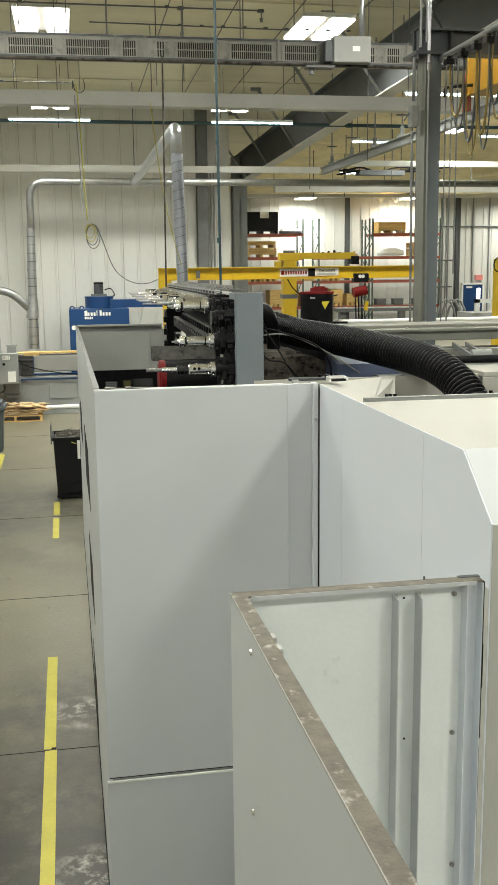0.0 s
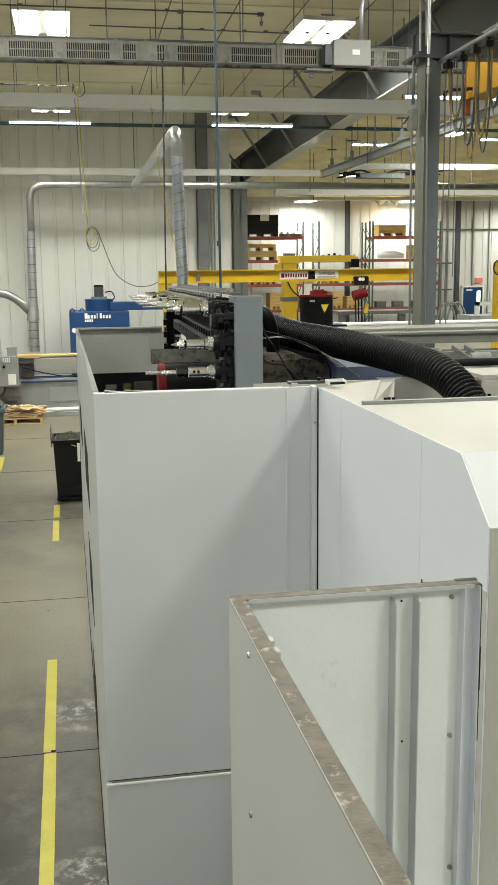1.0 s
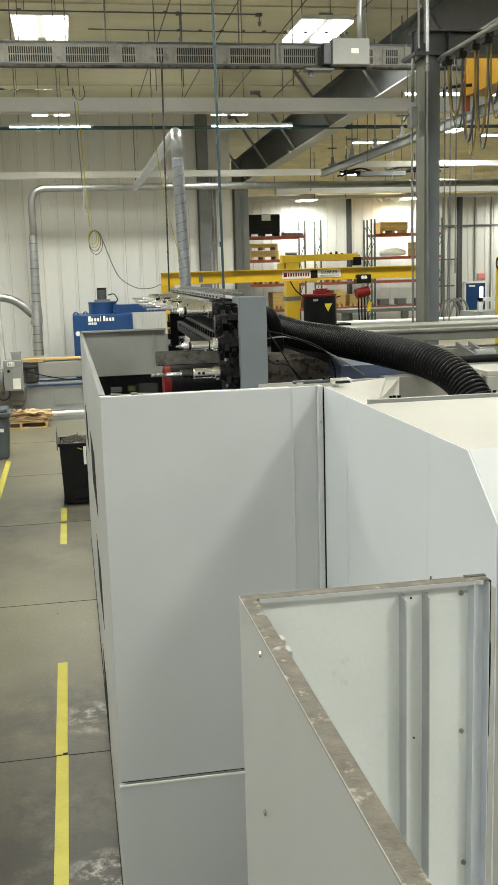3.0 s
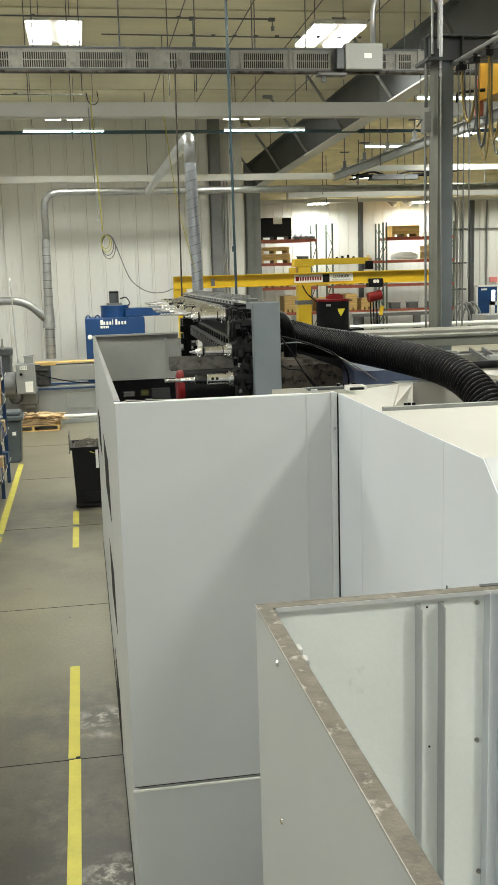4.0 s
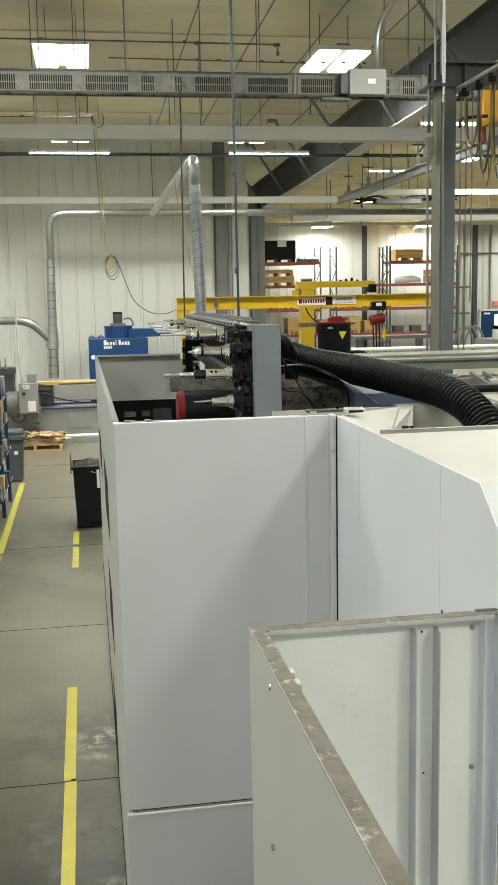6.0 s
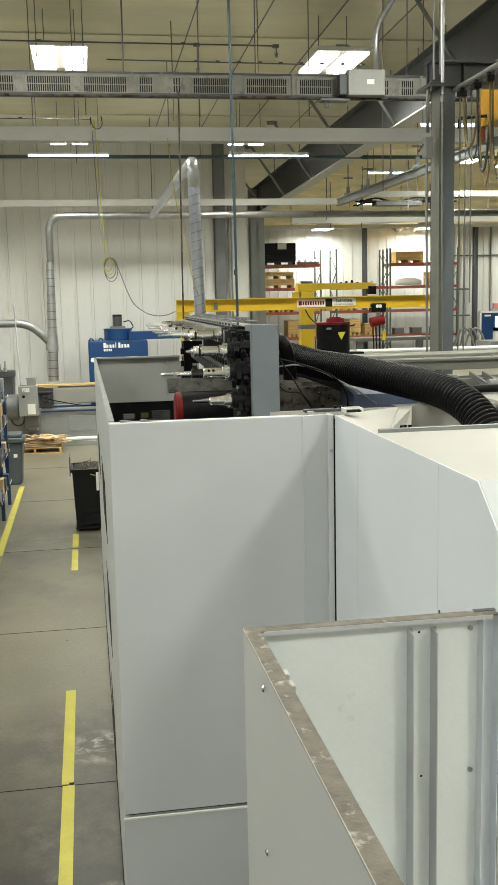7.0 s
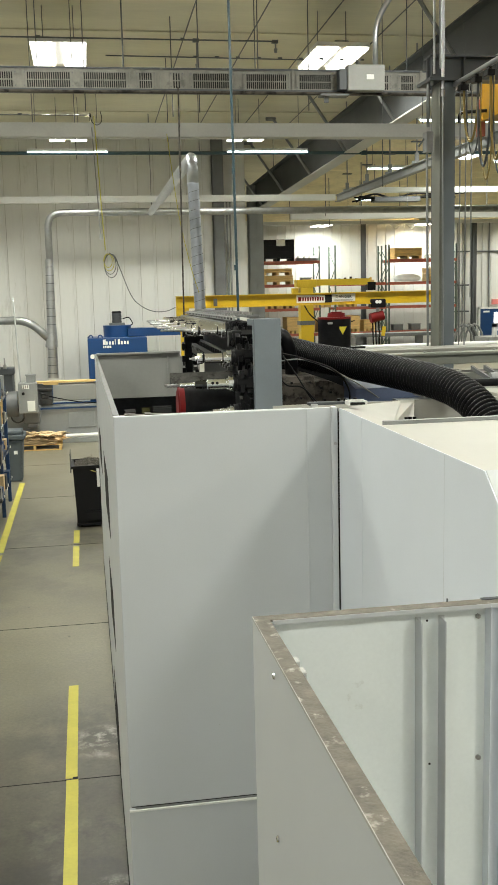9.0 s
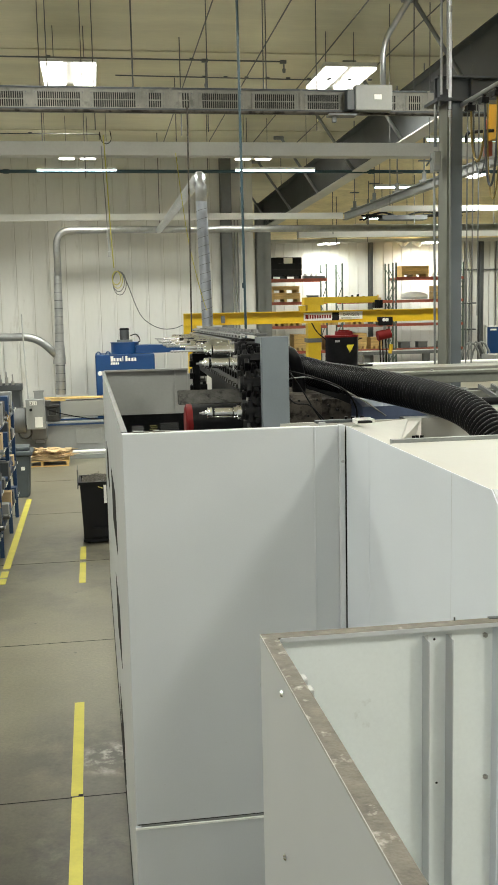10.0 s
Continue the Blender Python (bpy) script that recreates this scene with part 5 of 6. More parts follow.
for i in range(64):
    flat = i < 4
    w, d = (0.44 + 0.08 * random.random(), 0.36) if flat else (random.uniform(0.15, 0.36), random.uniform(0.04, 0.12))
    lift = 0.13 + i * 0.014 if flat else 0.17 + random.uniform(0.0, 0.14)
    m = Matrix.Translation((-1.1 + (0.05 if flat else 0.85) * (random.random() - 0.5), 20.05 + (0.05 if flat else 0.4) * (random.random() - 0.5), lift)) @ Euler((0.1 * (random.random() - 0.5), (0.02 if flat else 0.3) * (random.random() - 0.5), (0.2 if flat else 1.6) * (random.random() - 0.5))).to_matrix().to_4x4()
    bm = boxes((-w, w, -d, d, -0.004, 0.004))
    bmesh.ops.subdivide_edges(bm, edges=bm.edges, cuts=5, use_grid_fill=True)
    for v in bm.verts:
        v.co.z += (0.006 if flat else 0.032) * math.sin(v.co.x * 13 + i) * math.cos(v.co.y * 8 + i * 2)
    bm.transform(m)
    solid("cardboard_sheet", bm, "card", "flattened brown cardboard sheet on the pallet" if flat else "crumpled strip of brown cardboard on the pile", "cardboard", at=tuple(m.translation), group="cardboard sheets")
part("foot_ledge", boxes((-0.9, 1.5, 20.58, 20.75, 0, 0.10), bevel=0.01), "mid_grey", gl)
wt = thing("white_tube", (0.4, 20.64, 0.1), "long white plastic tube lying along the lathe foot", "tube")
part("tube", cyl(Q(), (-0.66, 20.64, 0.143), (1.45, 20.64, 0.143), 0.043, seg=14), "white", wt)
part("end_cap", cyl(Q(), (-0.69, 20.64, 0.143), (-0.655, 20.64, 0.143), 0.045, seg=14), "light_grey", wt)

# ---- corrugated hose and the parts behind the magazine ----
hs = thing("exhaust_hose", (1.7, 5.8, 2.2), "thick black corrugated exhaust hose lying over the machine", "hose")
ctrl = [(1.44, 6.95, 2.562), (1.482, 6.8, 2.556), (1.546, 6.56, 2.535), (1.643, 6.25, 2.522), (1.715, 5.95, 2.513), (1.834, 5.6, 2.489), (1.952, 5.3, 2.456), (2.026, 5.1, 2.402), (2.08, 4.95, 2.31), (2.105, 4.85, 2.20), (2.12, 4.80, 2.07)]
pts = spline(ctrl, 40)
sl = [0.0]
for a, b in zip(pts, pts[1:]):
    sl.append(sl[-1] + (b - a).length)
def along(s):
    i = min(max(np.searchsorted(sl, s) - 1, 0), len(pts) - 2)
    return pts[i].lerp(pts[i + 1], (s - sl[i]) / max(sl[i + 1] - sl[i], 1e-6))
def ribbed_tube(bm, r, rib, pitch, seg):
    """A hose with rounded ribs and narrow grooves."""
    prof = (0.0, 0.45, 0.86, 1.0, 1.0, 0.86, 0.45)
    n = int(sl[-1] / pitch) * len(prof)
    up, rings = Vector((0.123, 0.21, 0.97)), []
    for i in range(n + 1):
        p = along(sl[-1] * i / n)
        d = (along(min(sl[-1], sl[-1] * i / n + 0.03)) - along(max(0, sl[-1] * i / n - 0.03))).normalized()
        sd = d.cross(up).normalized()
        u = sd.cross(d)
        rr = r + rib * prof[i % len(prof)]
        rings.append([bm.verts.new(p + (sd * math.cos(2 * math.pi * k / seg) + u * math.sin(2 * math.pi * k / seg)) * rr) for k in range(seg)])
    for a, b in zip(rings, rings[1:]):
        for k in range(seg):
            bm.faces.new((a[k], b[k], b[(k + 1) % seg], a[(k + 1) % seg])).smooth = True
    return bm
part("hose_body", ribbed_tube(Q(), 0.081, 0.0165, 0.025, 36), "rubber", hs)
part("hose_collar", cyl(Q(), (1.45, 6.92, 2.561), (1.40, 7.08, 2.565), 0.102, seg=24), "black", hs)
hb = thing("hose_elbow", (1.28, 6.6, 2.35), "black rubber elbow behind the end cover", "hose")
part("elbow", sweep(Q(), spline([(1.22, 6.45, 2.715), (1.28, 6.45, 2.70), (1.315, 6.45, 2.655), (1.34, 6.47, 2.58), (1.355, 6.5, 2.47), (1.36, 6.55, 2.36)], 8), 0.046, 16), "rubber", hb)
part("flap", boxes((1.21, 1.25, 6.35, 6.4, 2.5, 2.68)), "paper", hb)
cg = thing("spindle_casting", (1.45, 6.9, 1.0), "brown oily spindle head casting", "machine casting")
part("front_housing", prism(Q(), [(6.25, 0.94), (6.25, 2.40), (6.29, 2.435), (6.9, 2.44), (6.9, 0.94)], 1.1, 1.455), "cast", cg)
bm = Q()
prof = [(1.46, 0.94), (1.46, 2.35), (1.475, 2.395), (1.50, 2.405), (1.58, 2.395), (1.66, 2.36), (1.72, 2.315), (1.75, 2.26), (1.76, 2.15), (1.76, 0.94)]
fa, fb = [bm.verts.new((x, 6.28, z)) for x, z in prof], [bm.verts.new((x, 7.1, z)) for x, z in prof]
bm.faces.new(fa)
bm.faces.new(fb[::-1])
for i in range(len(prof)):
    bm.faces.new((fa[i], fb[i], fb[(i + 1) % len(prof)], fa[(i + 1) % len(prof)]))
bmesh.ops.recalc_face_normals(bm, faces=bm.faces)
part("rounded_housing", bm, "cast", cg)
for x, z in ((1.15, 2.40), (1.30, 2.40), (1.42, 2.40), (1.50, 2.36), (1.52, 2.28), (1.68, 2.28), (1.56, 2.33), (1.62, 2.24), (1.36, 2.3), (1.2, 2.28)):
    part("cap_screw", cyl(Q(), (x, 6.28, z), (x, 6.235, z), 0.008, seg=8), "ink", cg)
part("rear_body", boxes((1.1, 2.0, 7.15, 7.26, 0.90, 2.46), bevel=0.01), "black", cg, "black rear housing")
part("pedestal", boxes((1.15, 1.8, 6.4, 7.5, 0.90, 2.0)), "cast", cg)
for i, pp in enumerate(([(1.14, 6.0, 2.62), (1.3, 5.9, 2.58), (1.5, 5.9, 2.5), (1.6, 5.95, 2.38), (1.62, 6.0, 2.25)], [(1.14, 6.1, 2.55), (1.35, 6.0, 2.56), (1.6, 5.9, 2.44), (1.75, 5.8, 2.33)], [(1.16, 6.1, 2.66), (1.25, 6.0, 2.52), (1.34, 5.95, 2.36), (1.42, 5.95, 2.25)], [(1.13, 5.9, 2.50), (1.2, 5.9, 2.42), (1.3, 5.92, 2.4), (1.4, 5.95, 2.3)])):
    ob = thing("machine_cable", pp[0], "thin oily cable over the spindle head", "cable", "spindle cables")
    part("cable", sweep(Q(), spline(pp, 6), 0.005 if i else 0.006, 6), "mid_grey" if i == 1 else "ink", ob)
sb = thing("blue_guard", (1.8, 6.1, 1.5), "dull blue sheet-metal guard", "machine guard")
part("sheet", prism(Q(), [(6.0, 1.2), (6.0, 2.37), (6.3, 2.42), (6.3, 1.2)], 1.66, 2.1), "machine_blue", sb)
rm = thing("head_motor", (1.88, 7.4, 2.0), "black ribbed head motor with a red lid", "motor")
part("housing", cyl(Q(), (1.885, 7.4, 1.9), (1.885, 7.4, 2.77), 0.13, seg=8), "black", rm)
part("lid_band", cyl(Q(), (1.885, 7.4, 2.77), (1.885, 7.4, 2.785), 0.133, seg=8), "red", rm, "red lid rim")
part("lid", cyl(cyl(Q(), (1.90, 7.4, 2.785), (1.90, 7.4, 2.815), 0.07, 0.066, seg=20), (1.90, 7.4, 2.815), (1.90, 7.4, 2.825), 0.045, seg=16), "red", rm, "red domed lid")
part("eye", boxes((1.80, 1.835, 7.26, 7.275, 2.735, 2.75)), "mid_grey", rm)
tri = Q()
tv = [tri.verts.new((1.915 + dx, y, 2.685 + dz)) for y in (7.272, 7.276) for dx, dz in ((-0.032, 0.03), (0.032, 0.03), (0, -0.03))]
for f in ((0, 1, 2), (5, 4, 3), (0, 3, 4, 1), (1, 4, 5, 2), (2, 5, 3, 0)):
    tri.faces.new([tv[i] for i in f])
part("warning_triangle", tri, "yellow_bright", rm, "yellow warning triangle")
part("skirt", prism(Q(), [(7.3, 2.1), (7.3, 2.56), (7.5, 2.56), (7.5, 2.1)], 1.99, 2.1), "black", rm)

# ---- neighbouring machine: beds and covers to the right ----
nb = thing("neighbour_machine", (3.5, 6.8, 0), "large cream and grey machine bed with way covers", "machine")
part("top_cover", boxes((2.0, 7.5, 6.97, 7.32, 2.52, 2.545), bevel=0.006), "dark_cream", nb, "cream top cover")
part("front_rail", boxes((1.9, 7.5, 6.8, 6.85, 2.44, 2.515), (1.9, 7.5, 6.78, 6.95, 2.505, 2.525), bevel=0.004), "olive", nb, "grey front rail")
part("dark_channel", boxes((1.9, 7.5, 6.4, 6.8, 2.3, 2.395)), "black", nb)
part("way_plate", boxes((2.1, 7.5, 5.9, 6.4, 2.36, 2.385), bevel=0.004), "dark_grey", nb)
part("second_rail", boxes((2.0, 7.5, 5.72, 5.9, 2.33, 2.37), (2.3, 7.5, 6.2, 6.25, 2.385, 2.43), bevel=0.004), "olive", nb)
part("body", boxes((1.9, 7.5, 5.4, 7.5, 0, 2.3)), "mid_grey", nb)
part("white_cover", boxes((2.33, 7.5, 5.3, 5.68, 2.345, 2.375), (2.33, 7.5, 5.3, 5.32, 2.2, 2.345), bevel=0.004), "cream", nb)
part("black_pipe", cyl(Q(), (2.2, 5.78, 2.40), (7.5, 5.9, 2.40), 0.025, seg=10), "black", nb)
part("bracket", boxes((2.17, 2.30, 6.25, 6.35, 2.385, 2.47), (2.30, 2.33, 6.2, 6.3, 2.385, 2.45), bevel=0.01), "mid_grey", nb)
part("ring", sweep(Q(), [(2.45 + 0.09 * math.cos(a), 6.5 + 0.09 * math.sin(a), 2.42) for a in [j * math.pi / 12 for j in range(25)]], 0.008, 8), "mid_grey", nb)
for dx in (0, 0.09):
    part("angle_bar", prism(Q(), [(5.9, 2.41), (6.25, 2.47), (6.25, 2.44), (5.9, 2.385)], 2.52 + dx, 2.535 + dx), "dark_grey", nb)
part("roller", cyl(Q(), (2.53, 5.95, 2.41), (2.66, 5.95, 2.41), 0.035, seg=14), "mid_grey", nb)
for x in (2.42, 2.95):
    part("rail_bolt", cyl(Q(), (x, 6.87, 2.525), (x, 6.87, 2.535), 0.012, seg=8), "steel", nb)
yl = thing("yellow_hose", (2.3, 5.0, 2.2), "thin yellowed air hose on the cabinet", "hose")
part("hose", sweep(Q(), spline([(2.30, 5.02, 2.384), (2.42, 5.10, 2.386), (2.6, 5.15, 2.386), (2.9, 5.2, 2.384)], 6), 0.007, 6), "strap", yl)
nx = [(1.105, 3.335), (1.12, 3.34), (1.135, 3.335), (1.475, 3.335), (1.50, 3.34)]
for i, (x, y) in enumerate(nx):
    ob = thing("hex_nut", (x, y, 2.5), "dark oily nut on the cabinet lip", "nut", "lip nuts")
    part("nut", cyl(Q(), (x, y, 2.515), (x, y, 2.535), 0.007, seg=6), "black", ob)

# ---- yellow gantry, jib and hoist in the next bay ----
gc = thing("gantry_crane", (3.8, 16.5, 0), "yellow steel gantry crane beam with name plates", "crane")
part("beam", boxes((1.51, 6.15, 16.42, 16.58, 2.75, 2.765), (1.51, 6.15, 16.49, 16.51, 2.765, 2.94), (1.51, 6.15, 16.42, 16.58, 2.94, 2.955), bevel=0.002), "yellow", gc)
part("leg", boxes((1.575, 1.72, 16.44, 16.56, 0, 2.44), (1.51, 1.72, 16.44, 16.56, 2.44, 2.75)), "yellow", gc)
part("far_leg", boxes((6.02, 6.15, 16.44, 16.56, 0, 2.75)), "yellow", gc)
part("stop", boxes((2.13, 2.19, 16.4, 16.44, 2.78, 2.9)), "dark_grey", gc)
pa = part("maker_plate", boxes((3.55, 4.04, 16.475, 16.49, 2.79, 2.92)), "paper", gc, "white name plate with red bars")
part("name_bars", boxes((3.575, 3.63, 16.47, 16.475, 2.82, 2.89), *[(3.645 + i * 0.043, 3.672 + i * 0.043, 16.47, 16.475, 2.825, 2.885) for i in range(9)]), "red", pa)
part("black_plate", boxes((4.04, 4.16, 16.474, 16.489, 2.79, 2.92)), "ink", gc)
pd = part("danger_plate", boxes((4.16, 4.57, 16.475, 16.49, 2.80, 2.93)), "paper", gc, "white warning plate")
letters("danger_word", "DANGER", 0.07, "ink", pd, Matrix.Translation((4.365, 16.472, 2.88)) @ Matrix.Rotation(math.pi / 2, 4, "X"))
part("small_print", boxes(*[(4.2, 4.53, 16.471, 16.475, 2.815 + 0.014 * i, 2.821 + 0.014 * i) for i in range(2)]), "mid_grey", pd)
ho = thing("chain_hoist", (4.95, 16.5, 2.3), "black and red chain hoist hanging from the crane beam", "hoist")
part("trolley", boxes((4.83, 5.09, 16.4, 16.6, 2.68, 2.83), bevel=0.02), "black", ho)
part("tag", cyl(cyl(Q(), (4.93, 16.395, 2.78), (4.93, 16.4, 2.78), 0.03, seg=12), (4.98, 16.395, 2.78), (4.98, 16.4, 2.78), 0.03, seg=12), "paper", ho)
part("hook_block", cyl(Q(), (4.97, 16.5, 2.55), (4.97, 16.5, 2.68), 0.03, seg=10), "steel", ho)
part("drum", cyl(Q(), (4.84, 16.5, 2.50), (5.07, 16.5, 2.55), 0.085, seg=16), "red", ho, "red hoist drum")
for x in (4.88, 4.93, 4.99):
    part("chain", cyl(Q(), (x, 16.5, 2.46), (x + 0.02, 16.5, 1.9), 0.012, seg=6), "ink", ho)
part("pendant", cyl(Q(), (5.05, 16.45, 2.20), (5.07, 16.45, 2.36), 0.035, seg=10), "yellow", ho, "yellow pendant control")
jb = thing("jib_crane", (4.26, 19.0, 0), "yellow pillar jib crane", "crane")
part("pillar", boxes((4.15, 4.40, 18.88, 19.12, 0, 3.1)), "yellow", jb)
part("head", boxes((4.08, 4.46, 18.86, 19.14, 3.06, 3.21), bevel=0.01), "yellow", jb)
part("arm", prism(Q(), [(18.93, 3.09), (18.93, 3.21), (19.07, 3.21), (19.07, 3.09)], 4.4, 5.56), "yellow", jb)
part("brace", boxes((4.0, 4.12, 18.95, 19.05, 2.88, 3.05)), "yellow", jb)
part("end_motor", boxes((5.5, 5.66, 18.9, 19.1, 2.98, 3.14), bevel=0.01), "black", jb)
part("collar", boxes((4.13, 4.42, 18.86, 19.14, 2.34, 2.42)), "dark_grey", jb)
part("cable", sweep(Q(), spline([(4.2, 18.85, 2.74), (4.35, 18.8, 2.5), (4.7, 18.8, 2.3), (5.2, 18.8, 2.4)], 5), 0.012, 6), "ink", jb)
yp = thing("yellow_post", (7.0, 16.5, 0), "yellow crane post with looped cable", "crane post")
part("post", boxes((7.42, 7.75, 16.4, 16.6, 0, 3.05), bevel=0.01), "yellow", yp)
part("cable_loop", sweep(Q(), [(7.40 + 0.08 * math.cos(a), 16.35, 2.95 + 0.12 * math.sin(a)) for a in [j * math.pi / 8 for j in range(17)]], 0.012, 6), "ink", yp)
tb = thing("work_table", (5.6, 18.0, 0), "grey steel work table in the next bay", "table")
part("top", boxes((4.9, 6.6, 17.7, 18.3, 2.12, 2.18)), "dark_grey", tb)
for x in (4.95, 6.1, 6.5):
    part("leg", boxes((x, x + 0.12, 17.75, 17.85, 0, 2.12)), "dark_grey", tb)
bp = thing("bar_stock", (5.8, 15.0, 0), "long white tube on stands", "tube")
part("tube", cyl(Q(), (3.9, 15.0, 2.1), (8.0, 15.0, 2.1), 0.035, seg=10), "white", bp)
for x in (4.6, 7.2):
    part("stand", boxes((x, x + 0.05, 14.97, 15.03, 0, 2.07)), "dark_grey", bp)

# ---- pallet racks against the far wall ----
def pallet_rack(x0, x1, levels, label):
    r = thing("pallet_rack", (x0, 42.5, 0), label, "pallet rack", "pallet racks")
    for x in (x0, x1):
        for y in (41.9, 43.0):
            part("upright", boxes((x - 0.032, x + 0.032, y - 0.03, y + 0.03, 0, 4.9)), "rack_green", r)
        for i in range(6):
            a, b = ((41.9, 43.0) if i % 2 else (43.0, 41.9))
            part("lattice", cyl(Q(), (x, a, 0.2 + i * 0.75), (x, b, 0.95 + i * 0.75), 0.018, seg=6), "rack_green", r)
    for z in levels:
        for y in (41.88, 43.02):
            part("shelf_beam", boxes((x0, x1, y - 0.03, y + 0.03, z - 0.12, z)), "orange", r, "orange shelf beam")
        part("deck", boxes((x0, x1, 41.95, 42.95, z - 0.02, z)), "mid_grey", r)
    return r
LV = (4.28, 3.30, 2.28, 1.20)
pallet_rack(7.55, 10.05, LV, "green and orange pallet rack with crates")
pallet_rack(10.75, 13.0, LV[1:], "green and orange pallet rack with small parts")
pallet_rack(13.15, 16.2, LV, "green and orange pallet rack with crates and bags")
def crate(x0, x1, z, h, mat="wood", label="pine crate on the pallet rack", notch=True):
    c = thing("crate", (x0, 42.4, z), label, "crate", "rack crates")
    part("skid", boxes((x0, x0 + 0.12, 41.9, 42.9, z, z + 0.12), ((x0 + x1) / 2 - 0.06, (x0 + x1) / 2 + 0.06, 41.9, 42.9, z, z + 0.12), (x1 - 0.12, x1, 41.9, 42.9, z, z + 0.12)), mat, c)
    part("body", boxes((x0, x1, 41.88, 42.9, z + 0.12, z + h)), mat, c)
    for k in range(3):
        zz = z + 0.14 + k * (h - 0.14) / 3
        part("slat", boxes((x0 - 0.01, x1 + 0.01, 41.85, 41.88, zz, zz + (h - 0.14) / 3 - 0.025)), mat, c)
    return c
bk = crate(7.60, 8.95, 4.28, 0.9, "bin", "large black crate on the pallet rack")
part("paper_sheet", boxes((8.18, 8.56, 41.835, 41.848, 4.92, 5.16)), "paper", bk, "white paper sheet")
crate(7.62, 8.88, 3.30, 0.38)
crate(7.62, 8.85, 3.70, 0.27)
for x in (7.65, 8.32):
    crate(x, x + 0.62, 2.28, 0.42)
for x in (9.6, 10.1):
    crate(x, x + 0.45, 2.28, 0.4)
crate(11.1, 11.7, 2.28, 0.45)
for x in (8.6, 9.3, 10.0, 11.3, 12.0):
    crate(x, x + 0.5, 1.20, 0.5 + 0.1 * (int(x * 10) % 3))
crate(13.4, 14.62, 4.28, 0.48)
crate(15.0, 16.0, 3.30, 0.33)
crate(15.0, 16.0, 3.64, 0.25)
crate(15.1, 16.0, 4.28, 0.2, "mid_grey", "grey metal tray on the pallet rack")
for i, x in enumerate((9.2, 9.47, 9.7, 9.88)):
    c = thing("casting_part", (x, 42.2, 4.28), "grey machined part on the rack shelf", "machine part", "rack parts")
    part("block", boxes((x - 0.12, x + 0.14, 42.0, 42.3, 4.28, 4.4), bevel=0.01), "dark_grey", c)
    part("dome", cyl(Q(), (x, 42.15, 4.4), (x, 42.15, 4.5), 0.12, 0.06, seg=12), "light_grey", c)
for i, x in enumerate((11.0, 11.25, 11.5, 11.75, 12.4)):
    c = thing("casting_part", (x, 42.2, 3.30), "dark machined part on the rack shelf", "machine part", "rack parts")
    part("block", boxes((x - 0.1, x + 0.12, 42.0, 42.3, 3.30, 3.42), bevel=0.01), "wood" if i == 4 else "dark_grey", c)
    part("stem", cyl(Q(), (x, 42.15, 3.42), (x, 42.15, 3.5 + 0.04 * (i % 3)), 0.07, 0.05, seg=8), "wood" if i == 4 else "ink", c)
bg = Q()
bmesh.ops.create_icosphere(bg, subdivisions=3, radius=1)
for v in bg.verts:
    k = 1 + 0.12 * noise.noise(v.co * 3)
    v.co = Vector((14.1 + v.co.x * 0.6 * k, 42.3 + v.co.y * 0.4 * k, 3.43 + max(v.co.z, -0.45) * 0.22 * k))
for f in bg.faces:
    f.smooth = True
solid("white_bag", bg, "white", "white plastic wrapped bag on the rack shelf", "bag", at=(14.1, 42.3, 3.3))
for i, x in enumerate((9.5, 13.6, 14.4, 15.3)):
    c = thing("parts_bin", (x, 42.2, 1.2 if i else 3.30), "dark parts bin on the rack shelf", "bin", "rack bins")
    z = 1.2 if i else 3.30
    part("tub", boxes((x - 0.22, x + 0.22, 42.0, 42.4, z, z + 0.25), bevel=0.02), "dark_grey", c)
    part("rim", boxes((x - 0.24, x + 0.24, 41.98, 42.42, z + 0.25, z + 0.28)), "mid_grey", c)
# far wall columns, door, exit sign, heater cones
for x in (12.5, 17.72, 22.0):
    solid("wall_column", boxes((x - 0.085, x + 0.085, 43.5, 43.52, 0, 6.2), (x - 0.085, x + 0.085, 43.75, 43.77, 0, 6.2), (x - 0.01, x + 0.01, 43.5, 43.77, 0, 6.2)), "frame_steel", "dark steel column against the far wall", kind="structure", at=(x, 43.6, 0))
dr = thing("door", (18.65, 43.9, 0), "blue steel exit door with a narrow window", "door", kind="structure")
part("leaf", boxes((18.15, 19.1, 43.86, 43.93, 0, 1.98)), "blue", dr)
part("frame", boxes((18.07, 18.15, 43.84, 43.94, 0, 2.05), (19.1, 19.18, 43.84, 43.94, 0, 2.05), (18.07, 19.18, 43.84, 43.94, 1.98, 2.06)), "white", dr)
part("window_pane", boxes((18.82, 19.0, 43.85, 43.86, 0.9, 1.82), bevel=0.003), "glass", dr, "bright narrow window")
part("plate", boxes((18.3, 18.6, 43.85, 43.86, 1.82, 1.9)), "paper", dr)
ex = thing("exit_sign", (18.95, 43.85, 2.15), "red lit exit sign", "exit sign")
part("face", boxes((18.75, 19.1, 43.86, 44.0, 2.18, 2.42), bevel=0.01), "exit", ex)
hc = thing("heater_cone", (14.0, 42.5, 5.6), "pair of grey hanging hood cones", "hood", "hoods")
part("cone", cyl(cyl(Q(), (13.75, 42.8, 5.95), (13.75, 42.8, 5.62), 0.42, 0.05, seg=16), (14.45, 42.8, 5.95), (14.45, 42.8, 5.62), 0.42, 0.05, seg=16), "mid_grey", hc)
gm = thing("far_machine", (17.0, 38.0, 0), "grey machine by the exit door", "machine")
part("body", boxes((15.9, 20, 37.5, 39, 0, 1.0)), "mid_grey", gm)
